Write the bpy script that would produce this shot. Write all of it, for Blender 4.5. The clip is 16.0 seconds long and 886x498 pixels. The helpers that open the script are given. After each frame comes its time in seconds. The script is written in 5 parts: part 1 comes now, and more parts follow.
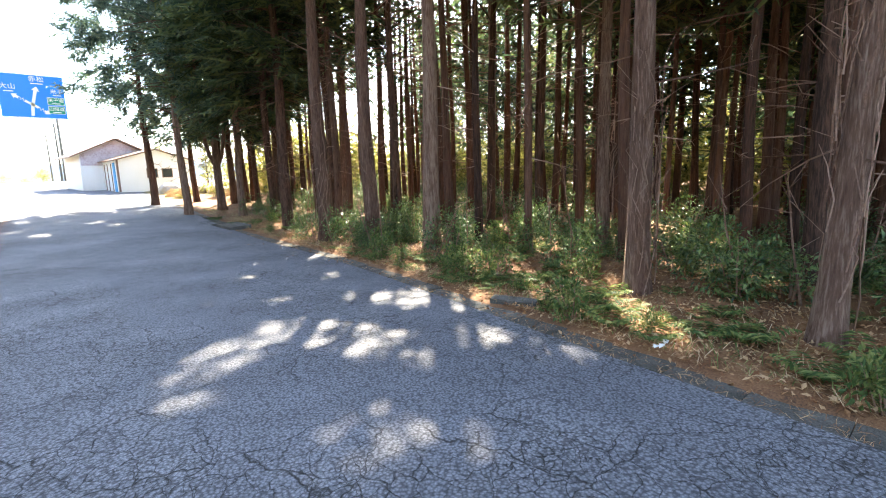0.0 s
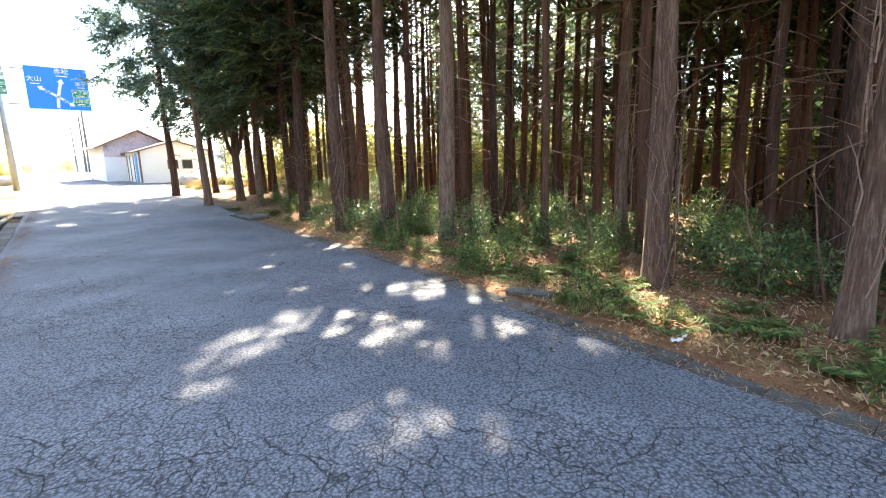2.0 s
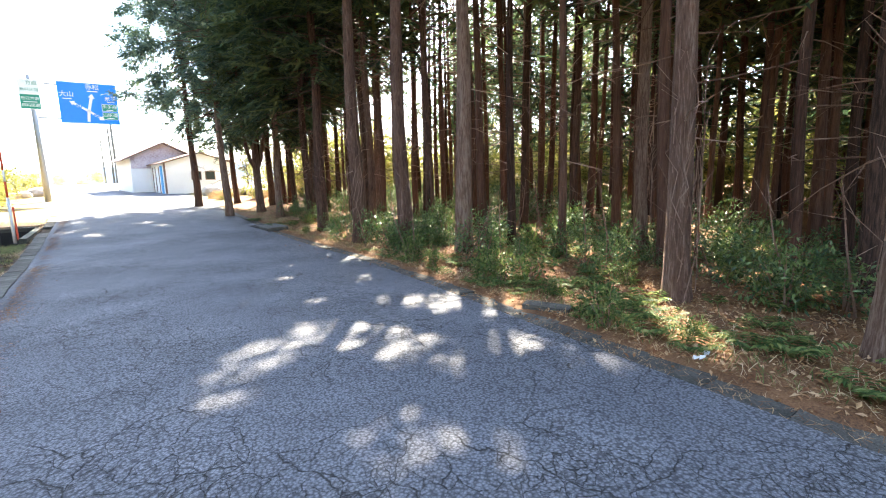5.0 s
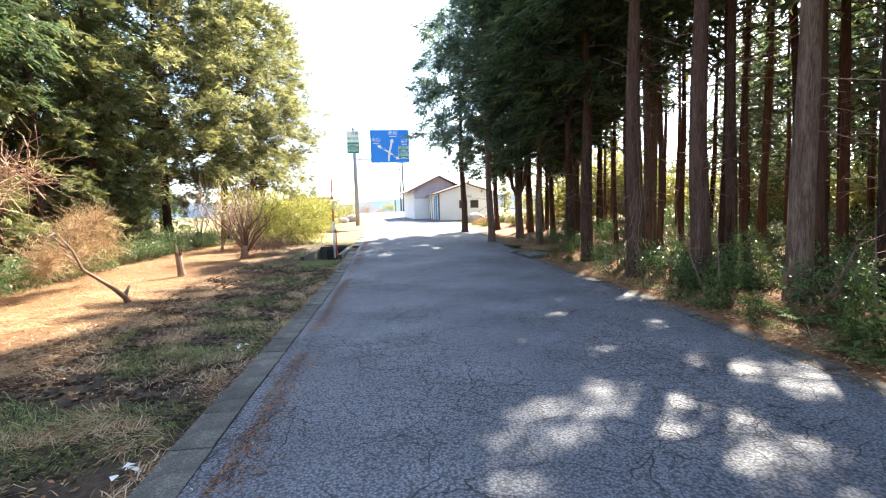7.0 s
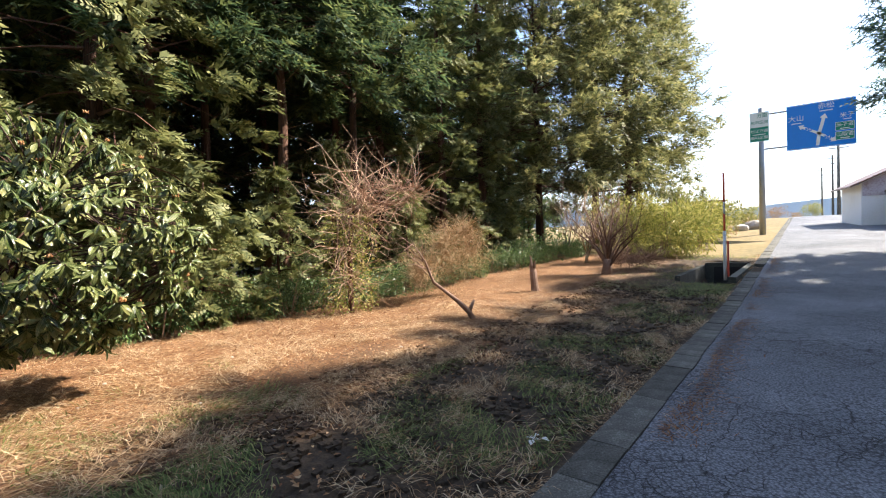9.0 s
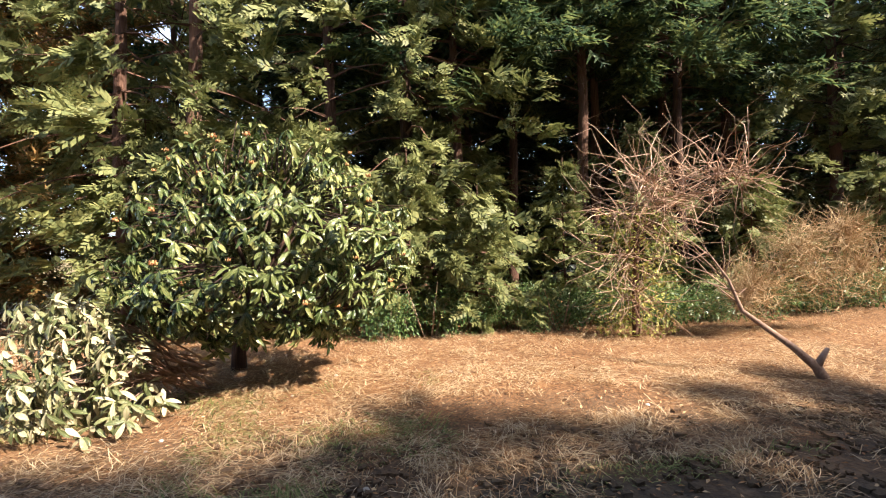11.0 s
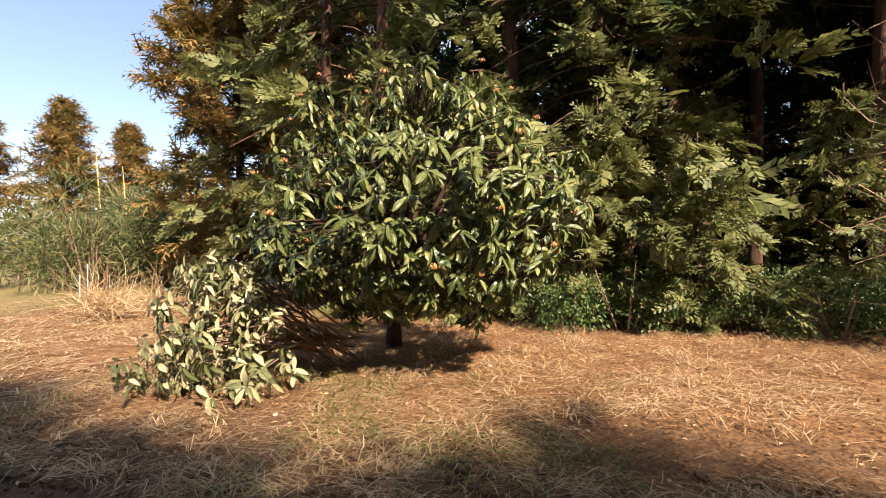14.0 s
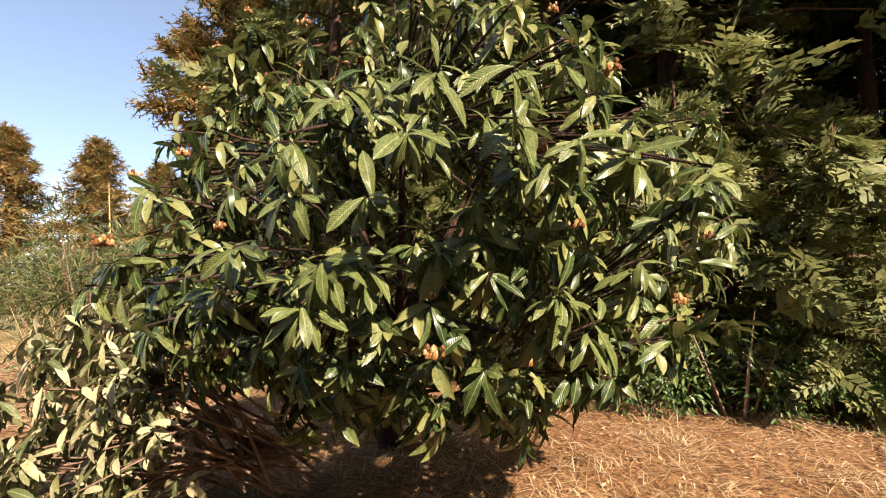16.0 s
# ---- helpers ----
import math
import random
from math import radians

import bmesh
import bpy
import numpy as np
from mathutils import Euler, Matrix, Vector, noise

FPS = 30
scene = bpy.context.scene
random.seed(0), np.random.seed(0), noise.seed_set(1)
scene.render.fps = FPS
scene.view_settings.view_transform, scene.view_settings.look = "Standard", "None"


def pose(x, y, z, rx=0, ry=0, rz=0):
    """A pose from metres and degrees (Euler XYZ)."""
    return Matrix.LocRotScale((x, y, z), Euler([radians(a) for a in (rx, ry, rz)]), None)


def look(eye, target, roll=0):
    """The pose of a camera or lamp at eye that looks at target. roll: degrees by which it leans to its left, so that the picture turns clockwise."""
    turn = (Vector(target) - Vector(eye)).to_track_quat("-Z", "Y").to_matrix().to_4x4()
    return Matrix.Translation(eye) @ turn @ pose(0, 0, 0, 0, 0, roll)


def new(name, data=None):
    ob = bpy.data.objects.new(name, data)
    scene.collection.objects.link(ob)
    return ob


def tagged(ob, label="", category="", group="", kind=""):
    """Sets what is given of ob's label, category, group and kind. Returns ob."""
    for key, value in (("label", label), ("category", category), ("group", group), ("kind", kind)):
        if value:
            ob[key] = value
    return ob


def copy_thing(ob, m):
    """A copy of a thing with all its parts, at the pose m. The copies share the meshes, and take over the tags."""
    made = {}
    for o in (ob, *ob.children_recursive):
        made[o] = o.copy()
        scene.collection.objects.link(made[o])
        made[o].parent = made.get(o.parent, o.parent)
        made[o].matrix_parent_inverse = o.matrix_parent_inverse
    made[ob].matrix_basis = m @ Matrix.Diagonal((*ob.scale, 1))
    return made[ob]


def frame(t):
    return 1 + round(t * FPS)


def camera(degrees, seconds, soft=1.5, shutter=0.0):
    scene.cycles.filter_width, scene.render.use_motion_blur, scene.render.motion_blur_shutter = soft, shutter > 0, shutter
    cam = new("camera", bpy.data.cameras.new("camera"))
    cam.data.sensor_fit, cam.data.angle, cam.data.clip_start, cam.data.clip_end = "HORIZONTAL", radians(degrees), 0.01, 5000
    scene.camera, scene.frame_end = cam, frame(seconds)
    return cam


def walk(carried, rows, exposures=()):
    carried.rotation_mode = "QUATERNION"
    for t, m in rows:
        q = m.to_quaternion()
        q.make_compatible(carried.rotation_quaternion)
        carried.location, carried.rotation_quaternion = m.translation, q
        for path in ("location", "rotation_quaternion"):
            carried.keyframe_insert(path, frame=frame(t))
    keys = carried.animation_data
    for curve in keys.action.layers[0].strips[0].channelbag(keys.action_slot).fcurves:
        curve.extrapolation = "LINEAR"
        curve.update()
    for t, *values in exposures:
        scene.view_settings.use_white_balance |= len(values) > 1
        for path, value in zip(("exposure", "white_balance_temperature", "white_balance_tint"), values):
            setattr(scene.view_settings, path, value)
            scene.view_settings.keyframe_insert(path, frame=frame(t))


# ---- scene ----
cam = camera(87.9, 16.0, soft=1.1)
PATH = [
    (0, (-0.071, -0.066, 1.646), (1.860, 2.181, 1.176), -1.66),
    (0.5, (-0.076, -0.068, 1.648), (1.827, 2.198, 1.156), -1.67),
    (1, (-0.087, -0.067, 1.644), (1.793, 2.215, 1.138), -1.54),
    (1.5, (-0.089, -0.066, 1.646), (1.772, 2.229, 1.128), -1.60),
    (2, (-0.088, -0.065, 1.643), (1.761, 2.239, 1.124), -1.55),
    (2.5, (-0.082, -0.064, 1.646), (1.760, 2.248, 1.133), -1.58),
    (3, (-0.085, -0.062, 1.649), (1.749, 2.257, 1.140), -1.54),
    (5.3, (-0.058, -0.053, 1.675), (1.675, 2.358, 1.246), -1.75),
    (5.5, (-0.062, -0.040, 1.653), (1.608, 2.420, 1.255), -1.60),
    (6, (-0.019, 0.024, 1.628), (1.376, 2.657, 1.283), -1.70),
    (6.5, (-0.127, 0.525, 1.600), (0.844, 3.351, 1.330), -1.80),
    (7, (-0.149, 1.149, 1.622), (0.200, 4.120, 1.400), -1.80),
    (7.5, (-0.299, 1.853, 1.612), (-0.703, 4.822, 1.461), -2.01),
    (8, (-0.253, 2.523, 1.645), (-1.219, 5.361, 1.535), -2.12),
    (8.5, (-0.339, 3.251, 1.672), (-1.707, 5.919, 1.573), -2.11),
    (9, (-0.390, 4.009, 1.673), (-2.254, 6.357, 1.582), -2.10),
    (9.5, (-0.548, 4.675, 1.683), (-2.881, 6.560, 1.606), -2.12),
    (10, (-0.699, 5.293, 1.694), (-3.394, 6.611, 1.644), -2.10),
    (10.2, (-0.753, 5.553, 1.692), (-3.538, 6.668, 1.657), -2.04),
    (12.3, (-1.088, 6.943, 1.608), (-4.043, 6.427, 1.612), -1.28),
    (12.5, (-1.220, 6.887, 1.594), (-4.154, 6.260, 1.601), -1.21),
    (13, (-1.476, 6.863, 1.579), (-4.375, 6.093, 1.533), -1.17),
    (13.5, (-1.712, 6.902, 1.514), (-4.597, 6.079, 1.469), -1.30),
    (14, (-2.268, 6.796, 1.300), (-5.123, 5.875, 1.288), -1.35),
    (14.5, (-2.835, 6.714, 1.358), (-5.657, 5.698, 1.380), -1.39),
    (15, (-3.355, 6.469, 1.346), (-6.141, 5.363, 1.463), -1.38),
    (15.5, (-3.785, 6.349, 1.406), (-6.566, 5.238, 1.588), -1.44),
    (16, (-4.173, 6.266, 1.402), (-6.959, 5.174, 1.623), -1.60),
]
walk(cam, [(t, look(eye, target, roll)) for t, eye, target, roll in PATH], [(0, 3.45, 6800, 10), (5.3, 3.45, 6700, 10), (6, 3.3, 6600, 10), (7, 2.8, 6500, 10), (8, 2.0, 6500, 10), (9, 1.8, 6300, 12), (10.2, 2.0, 6300, 12), (12.3, 1.65, 6900, 14), (16, 1.35, 7100, 15)])

# ---- light ----
SUN_AZ, SUN_EL = (0.63, 0.777), radians(41.5)
world = bpy.data.worlds.new("world")
scene.world = world
world.use_nodes = True
wn = world.node_tree.nodes
wl = world.node_tree.links
sky = wn.new("ShaderNodeTexSky")
sky.sky_type, sky.sun_disc = "NISHITA", False
sky.sun_elevation, sky.sun_rotation = SUN_EL, math.atan2(SUN_AZ[0], SUN_AZ[1])
sky.air_density, sky.dust_density, sky.ozone_density = 1.0, 1.0, 2.0
# thin white haze: heavy at the horizon, wisps above
tc_w = wn.new("ShaderNodeTexCoord")
map_w = wn.new("ShaderNodeMapping")
map_w.inputs["Scale"].default_value = (1.0, 1.0, 5.0)
noi_w = wn.new("ShaderNodeTexNoise")
noi_w.inputs["Scale"].default_value, noi_w.inputs["Detail"].default_value = 1.7, 5
rmp_w = wn.new("ShaderNodeMapRange")
rmp_w.inputs["From Min"].default_value, rmp_w.inputs["From Max"].default_value = 0.52, 0.74
rmp_w.inputs["To Min"].default_value, rmp_w.inputs["To Max"].default_value = 0.05, 0.5
sep_w = wn.new("ShaderNodeSeparateXYZ")
hor_w = wn.new("ShaderNodeMapRange")
hor_w.inputs["From Min"].default_value, hor_w.inputs["From Max"].default_value = 0.0, 0.24
hor_w.inputs["To Min"].default_value, hor_w.inputs["To Max"].default_value = 0.42, 0.0
max_w = wn.new("ShaderNodeMath")
max_w.operation = "MAXIMUM"
mix_w = wn.new("ShaderNodeMix")
mix_w.data_type = "RGBA"
mix_w.inputs["B"].default_value = (7.0, 7.6, 8.6, 1)
wl.new(tc_w.outputs["Generated"], map_w.inputs["Vector"])
wl.new(tc_w.outputs["Generated"], sep_w.inputs[0])
wl.new(map_w.outputs["Vector"], noi_w.inputs["Vector"])
wl.new(noi_w.outputs["Fac"], rmp_w.inputs["Value"])
wl.new(sep_w.outputs["Z"], hor_w.inputs["Value"])
wl.new(rmp_w.outputs[0], max_w.inputs[0])
wl.new(hor_w.outputs[0], max_w.inputs[1])
wl.new(max_w.outputs[0], mix_w.inputs["Factor"])
wl.new(sky.outputs["Color"], mix_w.inputs["A"])
wl.new(mix_w.outputs["Result"], wn["Background"].inputs["Color"])
wn["Background"].inputs["Strength"].default_value = 0.10

sun = new("sun", bpy.data.lights.new("sun", "SUN"))
sun.data.energy, sun.data.angle, sun.data.color = 5.0, radians(0.7), (1.0, 0.90, 0.74)
sun_from = Vector((SUN_AZ[0] * math.cos(SUN_EL), SUN_AZ[1] * math.cos(SUN_EL), math.sin(SUN_EL)))
sun.matrix_world = look(sun_from * 60, (0, 0, 0))

# ---- materials ----
def mat(name, base, vary=(), rough=0.8, scale=3.0, fine=40.0, bump=0.3, metal=0.0, spec=0.4, island=0.0, through_light=0.0, objrand=0.0, dist=0.01, stretch=None):
    """A surface: base and vary colours mixed by two scales of noise, with fine bump; island / objrand add variation piece by piece."""
    m = bpy.data.materials.new(name)
    m.use_nodes = True
    n, l = m.node_tree.nodes, m.node_tree.links
    p = n["Principled BSDF"]
    p.inputs["Roughness"].default_value, p.inputs["Metallic"].default_value = rough, metal
    p.inputs["Specular IOR Level"].default_value = spec
    co = n.new("ShaderNodeTexCoord")
    big, small = n.new("ShaderNodeTexNoise"), n.new("ShaderNodeTexNoise")
    for node, s, d in ((big, scale, 5), (small, fine, 4)):
        node.inputs["Scale"].default_value, node.inputs["Detail"].default_value = s, d
        node.inputs["Roughness"].default_value = 0.65
        if stretch:
            mp = n.new("ShaderNodeMapping")
            mp.inputs["Scale"].default_value = stretch
            l.new(co.outputs["Object"], mp.inputs["Vector"])
            l.new(mp.outputs["Vector"], node.inputs["Vector"])
        else:
            l.new(co.outputs["Object"], node.inputs["Vector"])
    cols = [base, *vary] if vary else [base, tuple(c * 0.8 for c in base)]
    add = n.new("ShaderNodeMath")
    add.operation = "MULTIPLY_ADD"
    add.inputs[1].default_value, add.inputs[2].default_value = 0.55, 0.0
    l.new(small.outputs["Fac"], add.inputs[0])
    tot = n.new("ShaderNodeMath")
    tot.operation = "MULTIPLY_ADD"
    tot.inputs[1].default_value = 0.45
    l.new(big.outputs["Fac"], tot.inputs[0])
    l.new(add.outputs[0], tot.inputs[2])
    last = tot
    if island or objrand:
        src = n.new("ShaderNodeNewGeometry") if island else n.new("ShaderNodeObjectInfo")
        out = src.outputs["Random Per Island"] if island else src.outputs["Random"]
        mm = n.new("ShaderNodeMath")
        mm.operation = "MULTIPLY_ADD"
        mm.inputs[1].default_value = island or objrand
        l.new(out, mm.inputs[0])
        sub = n.new("ShaderNodeMath")
        sub.operation = "SUBTRACT"
        sub.inputs[1].default_value = (island or objrand) / 2
        l.new(last.outputs[0], sub.inputs[0])
        l.new(sub.outputs[0], mm.inputs[2])
        last = mm
    ramp = n.new("ShaderNodeValToRGB")
    e = ramp.color_ramp.elements
    e[0].position, e[1].position = 0.33, 0.67
    e[0].color, e[1].color = (*cols[0], 1), (*cols[-1], 1)
    for k, c in enumerate(cols[1:-1]):
        x = e.new(0.33 + 0.34 * (k + 1) / (len(cols) - 1))
        x.color = (*c, 1)
    l.new(last.outputs[0], ramp.inputs["Fac"])
    l.new(ramp.outputs["Color"], p.inputs["Base Color"])
    if bump:
        b = n.new("ShaderNodeBump")
        b.inputs["Strength"].default_value, b.inputs["Distance"].default_value = bump, dist
        l.new(tot.outputs[0], b.inputs["Height"])
        l.new(b.outputs["Normal"], p.inputs["Normal"])
    if through_light:
        t = n.new("ShaderNodeBsdfTranslucent")
        l.new(ramp.outputs["Color"], t.inputs["Color"])
        mx = n.new("ShaderNodeMixShader")
        mx.inputs["Fac"].default_value = through_light
        l.new(p.outputs[0], mx.inputs[1])
        l.new(t.outputs[0], mx.inputs[2])
        l.new(mx.outputs[0], n["Material Output"].inputs["Surface"])
    return m


M = {}
M["asphalt"] = mat("asphalt", (0.08, 0.085, 0.098), [(0.145, 0.153, 0.175), (0.27, 0.278, 0.30)], 0.82, 0.5, 150, 0.7, dist=0.006)


def add_cracks(m):
    """Crocodile cracks, stone chips and sealed seams worked into the asphalt."""
    n, l = m.node_tree.nodes, m.node_tree.links
    p = n["Principled BSDF"]
    old = p.inputs["Base Color"].links[0].from_socket
    co = n.new("ShaderNodeTexCoord")
    wob = n.new("ShaderNodeTexNoise")
    wob.inputs["Scale"].default_value, wob.inputs["Detail"].default_value = 3.5, 5
    l.new(co.outputs["Object"], wob.inputs["Vector"])
    vm = n.new("ShaderNodeVectorMath")
    vm.operation = "MULTIPLY_ADD"
    vm.inputs[1].default_value = (0.30, 0.30, 0.0)
    l.new(wob.outputs["Color"], vm.inputs[0])
    l.new(co.outputs["Object"], vm.inputs[2])
    area = n.new("ShaderNodeTexNoise")
    area.inputs["Scale"].default_value, area.inputs["Detail"].default_value = 0.55, 2
    l.new(co.outputs["Object"], area.inputs["Vector"])
    total = None
    for s, w, cut in ((5.0, 0.012, 0.42), (1.3, 0.0045, 0.36), (11.0, 0.02, 0.50)):
        v = n.new("ShaderNodeTexVoronoi")
        v.feature = "DISTANCE_TO_EDGE"
        v.inputs["Scale"].default_value = s
        l.new(vm.outputs[0], v.inputs["Vector"])
        r = n.new("ShaderNodeMapRange")
        r.inputs["From Min"].default_value, r.inputs["From Max"].default_value = 0.0, w * 1.6
        r.inputs["To Min"].default_value, r.inputs["To Max"].default_value = 1.0, 0.0
        l.new(v.outputs["Distance"], r.inputs["Value"])
        g = n.new("ShaderNodeMapRange")
        g.inputs["From Min"].default_value, g.inputs["From Max"].default_value = cut, cut + 0.10
        l.new(area.outputs["Fac"], g.inputs["Value"])
        mu = n.new("ShaderNodeMath")
        mu.operation = "MULTIPLY"
        l.new(r.outputs[0], mu.inputs[0])
        l.new(g.outputs[0], mu.inputs[1])
        if total is None:
            total = mu
        else:
            mx = n.new("ShaderNodeMath")
            mx.operation = "MAXIMUM"
            l.new(total.outputs[0], mx.inputs[0])
            l.new(mu.outputs[0], mx.inputs[1])
            total = mx
    chips = n.new("ShaderNodeTexVoronoi")
    chips.inputs["Scale"].default_value = 48
    l.new(co.outputs["Object"], chips.inputs["Vector"])
    cr = n.new("ShaderNodeMapRange")
    cr.inputs["From Min"].default_value, cr.inputs["From Max"].default_value = 0.15, 0.75
    cr.inputs["To Min"].default_value, cr.inputs["To Max"].default_value = 1.5, 0.42
    l.new(chips.outputs["Distance"], cr.inputs["Value"])
    chip = n.new("ShaderNodeVectorMath")
    chip.operation = "SCALE"
    l.new(old, chip.inputs[0])
    l.new(cr.outputs[0], chip.inputs["Scale"])
    mix = n.new("ShaderNodeMix")
    mix.data_type = "RGBA"
    mix.inputs["B"].default_value = (0.018, 0.017, 0.016, 1)
    l.new(total.outputs[0], mix.inputs["Factor"])
    l.new(chip.outputs[0], mix.inputs["A"])
    l.new(mix.outputs["Result"], p.inputs["Base Color"])
    b2 = n.new("ShaderNodeBump")
    b2.inputs["Strength"].default_value, b2.inputs["Distance"].default_value = 0.8, 0.012
    b2.invert = True
    l.new(total.outputs[0], b2.inputs["Height"])
    l.new(p.inputs["Normal"].links[0].from_socket, b2.inputs["Normal"])
    l.new(b2.outputs["Normal"], p.inputs["Normal"])


add_cracks(M["asphalt"])
M["concrete"] = mat("concrete", (0.022, 0.021, 0.016), [(0.07, 0.068, 0.058), (0.12, 0.115, 0.10), (0.24, 0.235, 0.215)], 0.92, 4.5, 60, 0.8, objrand=0.1)
M["soil"] = mat("field_soil", (0.013, 0.010, 0.008), [(0.040, 0.028, 0.018), (0.075, 0.050, 0.030), (0.13, 0.092, 0.058)], 0.95, 0.9, 14, 1.0, dist=0.06)


def add_needles_and_shade(m):
    """Rusty needle litter that thins out away from the trees on the field's west side; the dark soil left beyond it
    also paints in the shadow band.
    """
    n, l = m.node_tree.nodes, m.node_tree.links
    p = n["Principled BSDF"]
    old = p.inputs["Base Color"].links[0].from_socket
    co, sep = n.new("ShaderNodeTexCoord"), n.new("ShaderNodeSeparateXYZ")
    l.new(co.outputs["Object"], sep.inputs[0])
    noi, fine = n.new("ShaderNodeTexNoise"), n.new("ShaderNodeTexNoise")
    for node, s, d in ((noi, 1.1, 4), (fine, 30, 5)):
        node.inputs["Scale"].default_value, node.inputs["Detail"].default_value = s, d
        l.new(co.outputs["Object"], node.inputs["Vector"])
    sh = n.new("ShaderNodeMath")
    sh.operation = "MULTIPLY_ADD"
    sh.inputs[1].default_value = 4.0
    l.new(noi.outputs["Fac"], sh.inputs[0])
    l.new(sep.outputs["X"], sh.inputs[2])
    # blend lies near the shadow edge, so the colour step deepens that shade
    r = n.new("ShaderNodeMapRange")
    r.inputs["From Min"].default_value, r.inputs["From Max"].default_value = -4.6, -1.6
    r.inputs["To Min"].default_value, r.inputs["To Max"].default_value = 0.95, 0.0
    l.new(sh.outputs[0], r.inputs["Value"])
    ramp = n.new("ShaderNodeValToRGB")
    e = ramp.color_ramp.elements
    e[0].position, e[1].position = 0.32, 0.68
    e[0].color, e[1].color = (0.065, 0.026, 0.011, 1), (0.34, 0.175, 0.075, 1)
    l.new(fine.outputs["Fac"], ramp.inputs["Fac"])
    mx = n.new("ShaderNodeMix")
    mx.data_type = "RGBA"
    l.new(r.outputs[0], mx.inputs["Factor"])
    l.new(old, mx.inputs["A"])
    l.new(ramp.outputs["Color"], mx.inputs["B"])
    l.new(mx.outputs["Result"], p.inputs["Base Color"])


add_needles_and_shade(M["soil"])
M["needles"] = mat("needle_litter", (0.07, 0.035, 0.02), [(0.22, 0.11, 0.05), (0.36, 0.20, 0.10)], 0.95, 2.0, 60, 0.8, dist=0.02)
M["straw"] = mat("dry_straw", (0.22, 0.115, 0.05), [(0.45, 0.29, 0.15), (0.66, 0.51, 0.33)], 0.8, 1, 20, 0, island=0.5, through_light=0.2)
M["brown_straw"] = mat("rusty_dead_grass", (0.09, 0.036, 0.014), [(0.21, 0.09, 0.034), (0.34, 0.17, 0.07)], 0.85, 1, 20, 0, island=0.5, through_light=0.15)
M["grass"] = mat("green_grass", (0.08, 0.12, 0.03), [(0.16, 0.22, 0.06), (0.32, 0.31, 0.12)], 0.7, 1, 20, 0, island=0.5, through_light=0.3)
M["bark"] = mat("cypress_bark", (0.028, 0.015, 0.010), [(0.095, 0.050, 0.034), (0.15, 0.088, 0.062), (0.27, 0.185, 0.14)], 0.95, 6, 34, 1.0, objrand=0.22, dist=0.06, stretch=(1.6, 1.6, 0.16))
M["bark_dark"] = mat("cedar_bark", (0.03, 0.015, 0.010), [(0.095, 0.046, 0.030), (0.16, 0.085, 0.058)], 0.95, 5, 26, 1.0, objrand=0.25, dist=0.05, stretch=(1.6, 1.6, 0.14))
M["twig"] = mat("dead_twig", (0.10, 0.055, 0.035), [(0.20, 0.12, 0.085), (0.30, 0.20, 0.15)], 0.9, 4, 30, 0, island=0.4)
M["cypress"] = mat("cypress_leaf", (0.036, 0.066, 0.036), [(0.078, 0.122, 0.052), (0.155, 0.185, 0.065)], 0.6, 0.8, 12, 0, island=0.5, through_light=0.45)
# paler olive copy of the cypress leaf, with sunlight in its colour
M["cypress_sun"] = mat("cypress_leaf_olive_sunlit", (0.11, 0.13, 0.055), [(0.23, 0.24, 0.095), (0.42, 0.39, 0.17)], 0.6, 0.5, 12, 0, island=0.5, through_light=0.45)
M["cedar_rust"] = mat("cedar_leaf_rust", (0.11, 0.12, 0.038), [(0.25, 0.17, 0.058), (0.37, 0.205, 0.072)], 0.7, 0.3, 12, 0, island=0.5, through_light=0.25)
M["bush"] = mat("broad_leaf", (0.04, 0.085, 0.028), [(0.085, 0.155, 0.045), (0.18, 0.25, 0.08)], 0.35, 1, 12, 0, island=0.6, through_light=0.2, spec=0.5)
M["bush_yellow"] = mat("bamboo_leaf", (0.16, 0.18, 0.04), [(0.32, 0.33, 0.08), (0.48, 0.43, 0.14)], 0.5, 1, 12, 0, island=0.6, through_light=0.35)
M["fern"] = mat("fern_leaf", (0.055, 0.105, 0.028), [(0.11, 0.175, 0.045), (0.24, 0.275, 0.085)], 0.55, 1, 12, 0, island=0.5, through_light=0.35)
M["loquat"] = mat("loquat_leaf", (0.034, 0.056, 0.017), [(0.085, 0.116, 0.034), (0.24, 0.24, 0.085)], 0.27, 6, 60, 0.25, island=0.5, through_light=0.2, spec=0.5)
M["loquat_dry"] = mat("loquat_leaf_wilted", (0.09, 0.105, 0.04), [(0.25, 0.235, 0.11), (0.48, 0.42, 0.26)], 0.45, 6, 60, 0.2, island=0.6, through_light=0.15)
M["flower"] = mat("loquat_bud", (0.16, 0.06, 0.018), [(0.30, 0.13, 0.04), (0.46, 0.30, 0.14)], 0.8, 6, 60, 0.2, island=0.5)


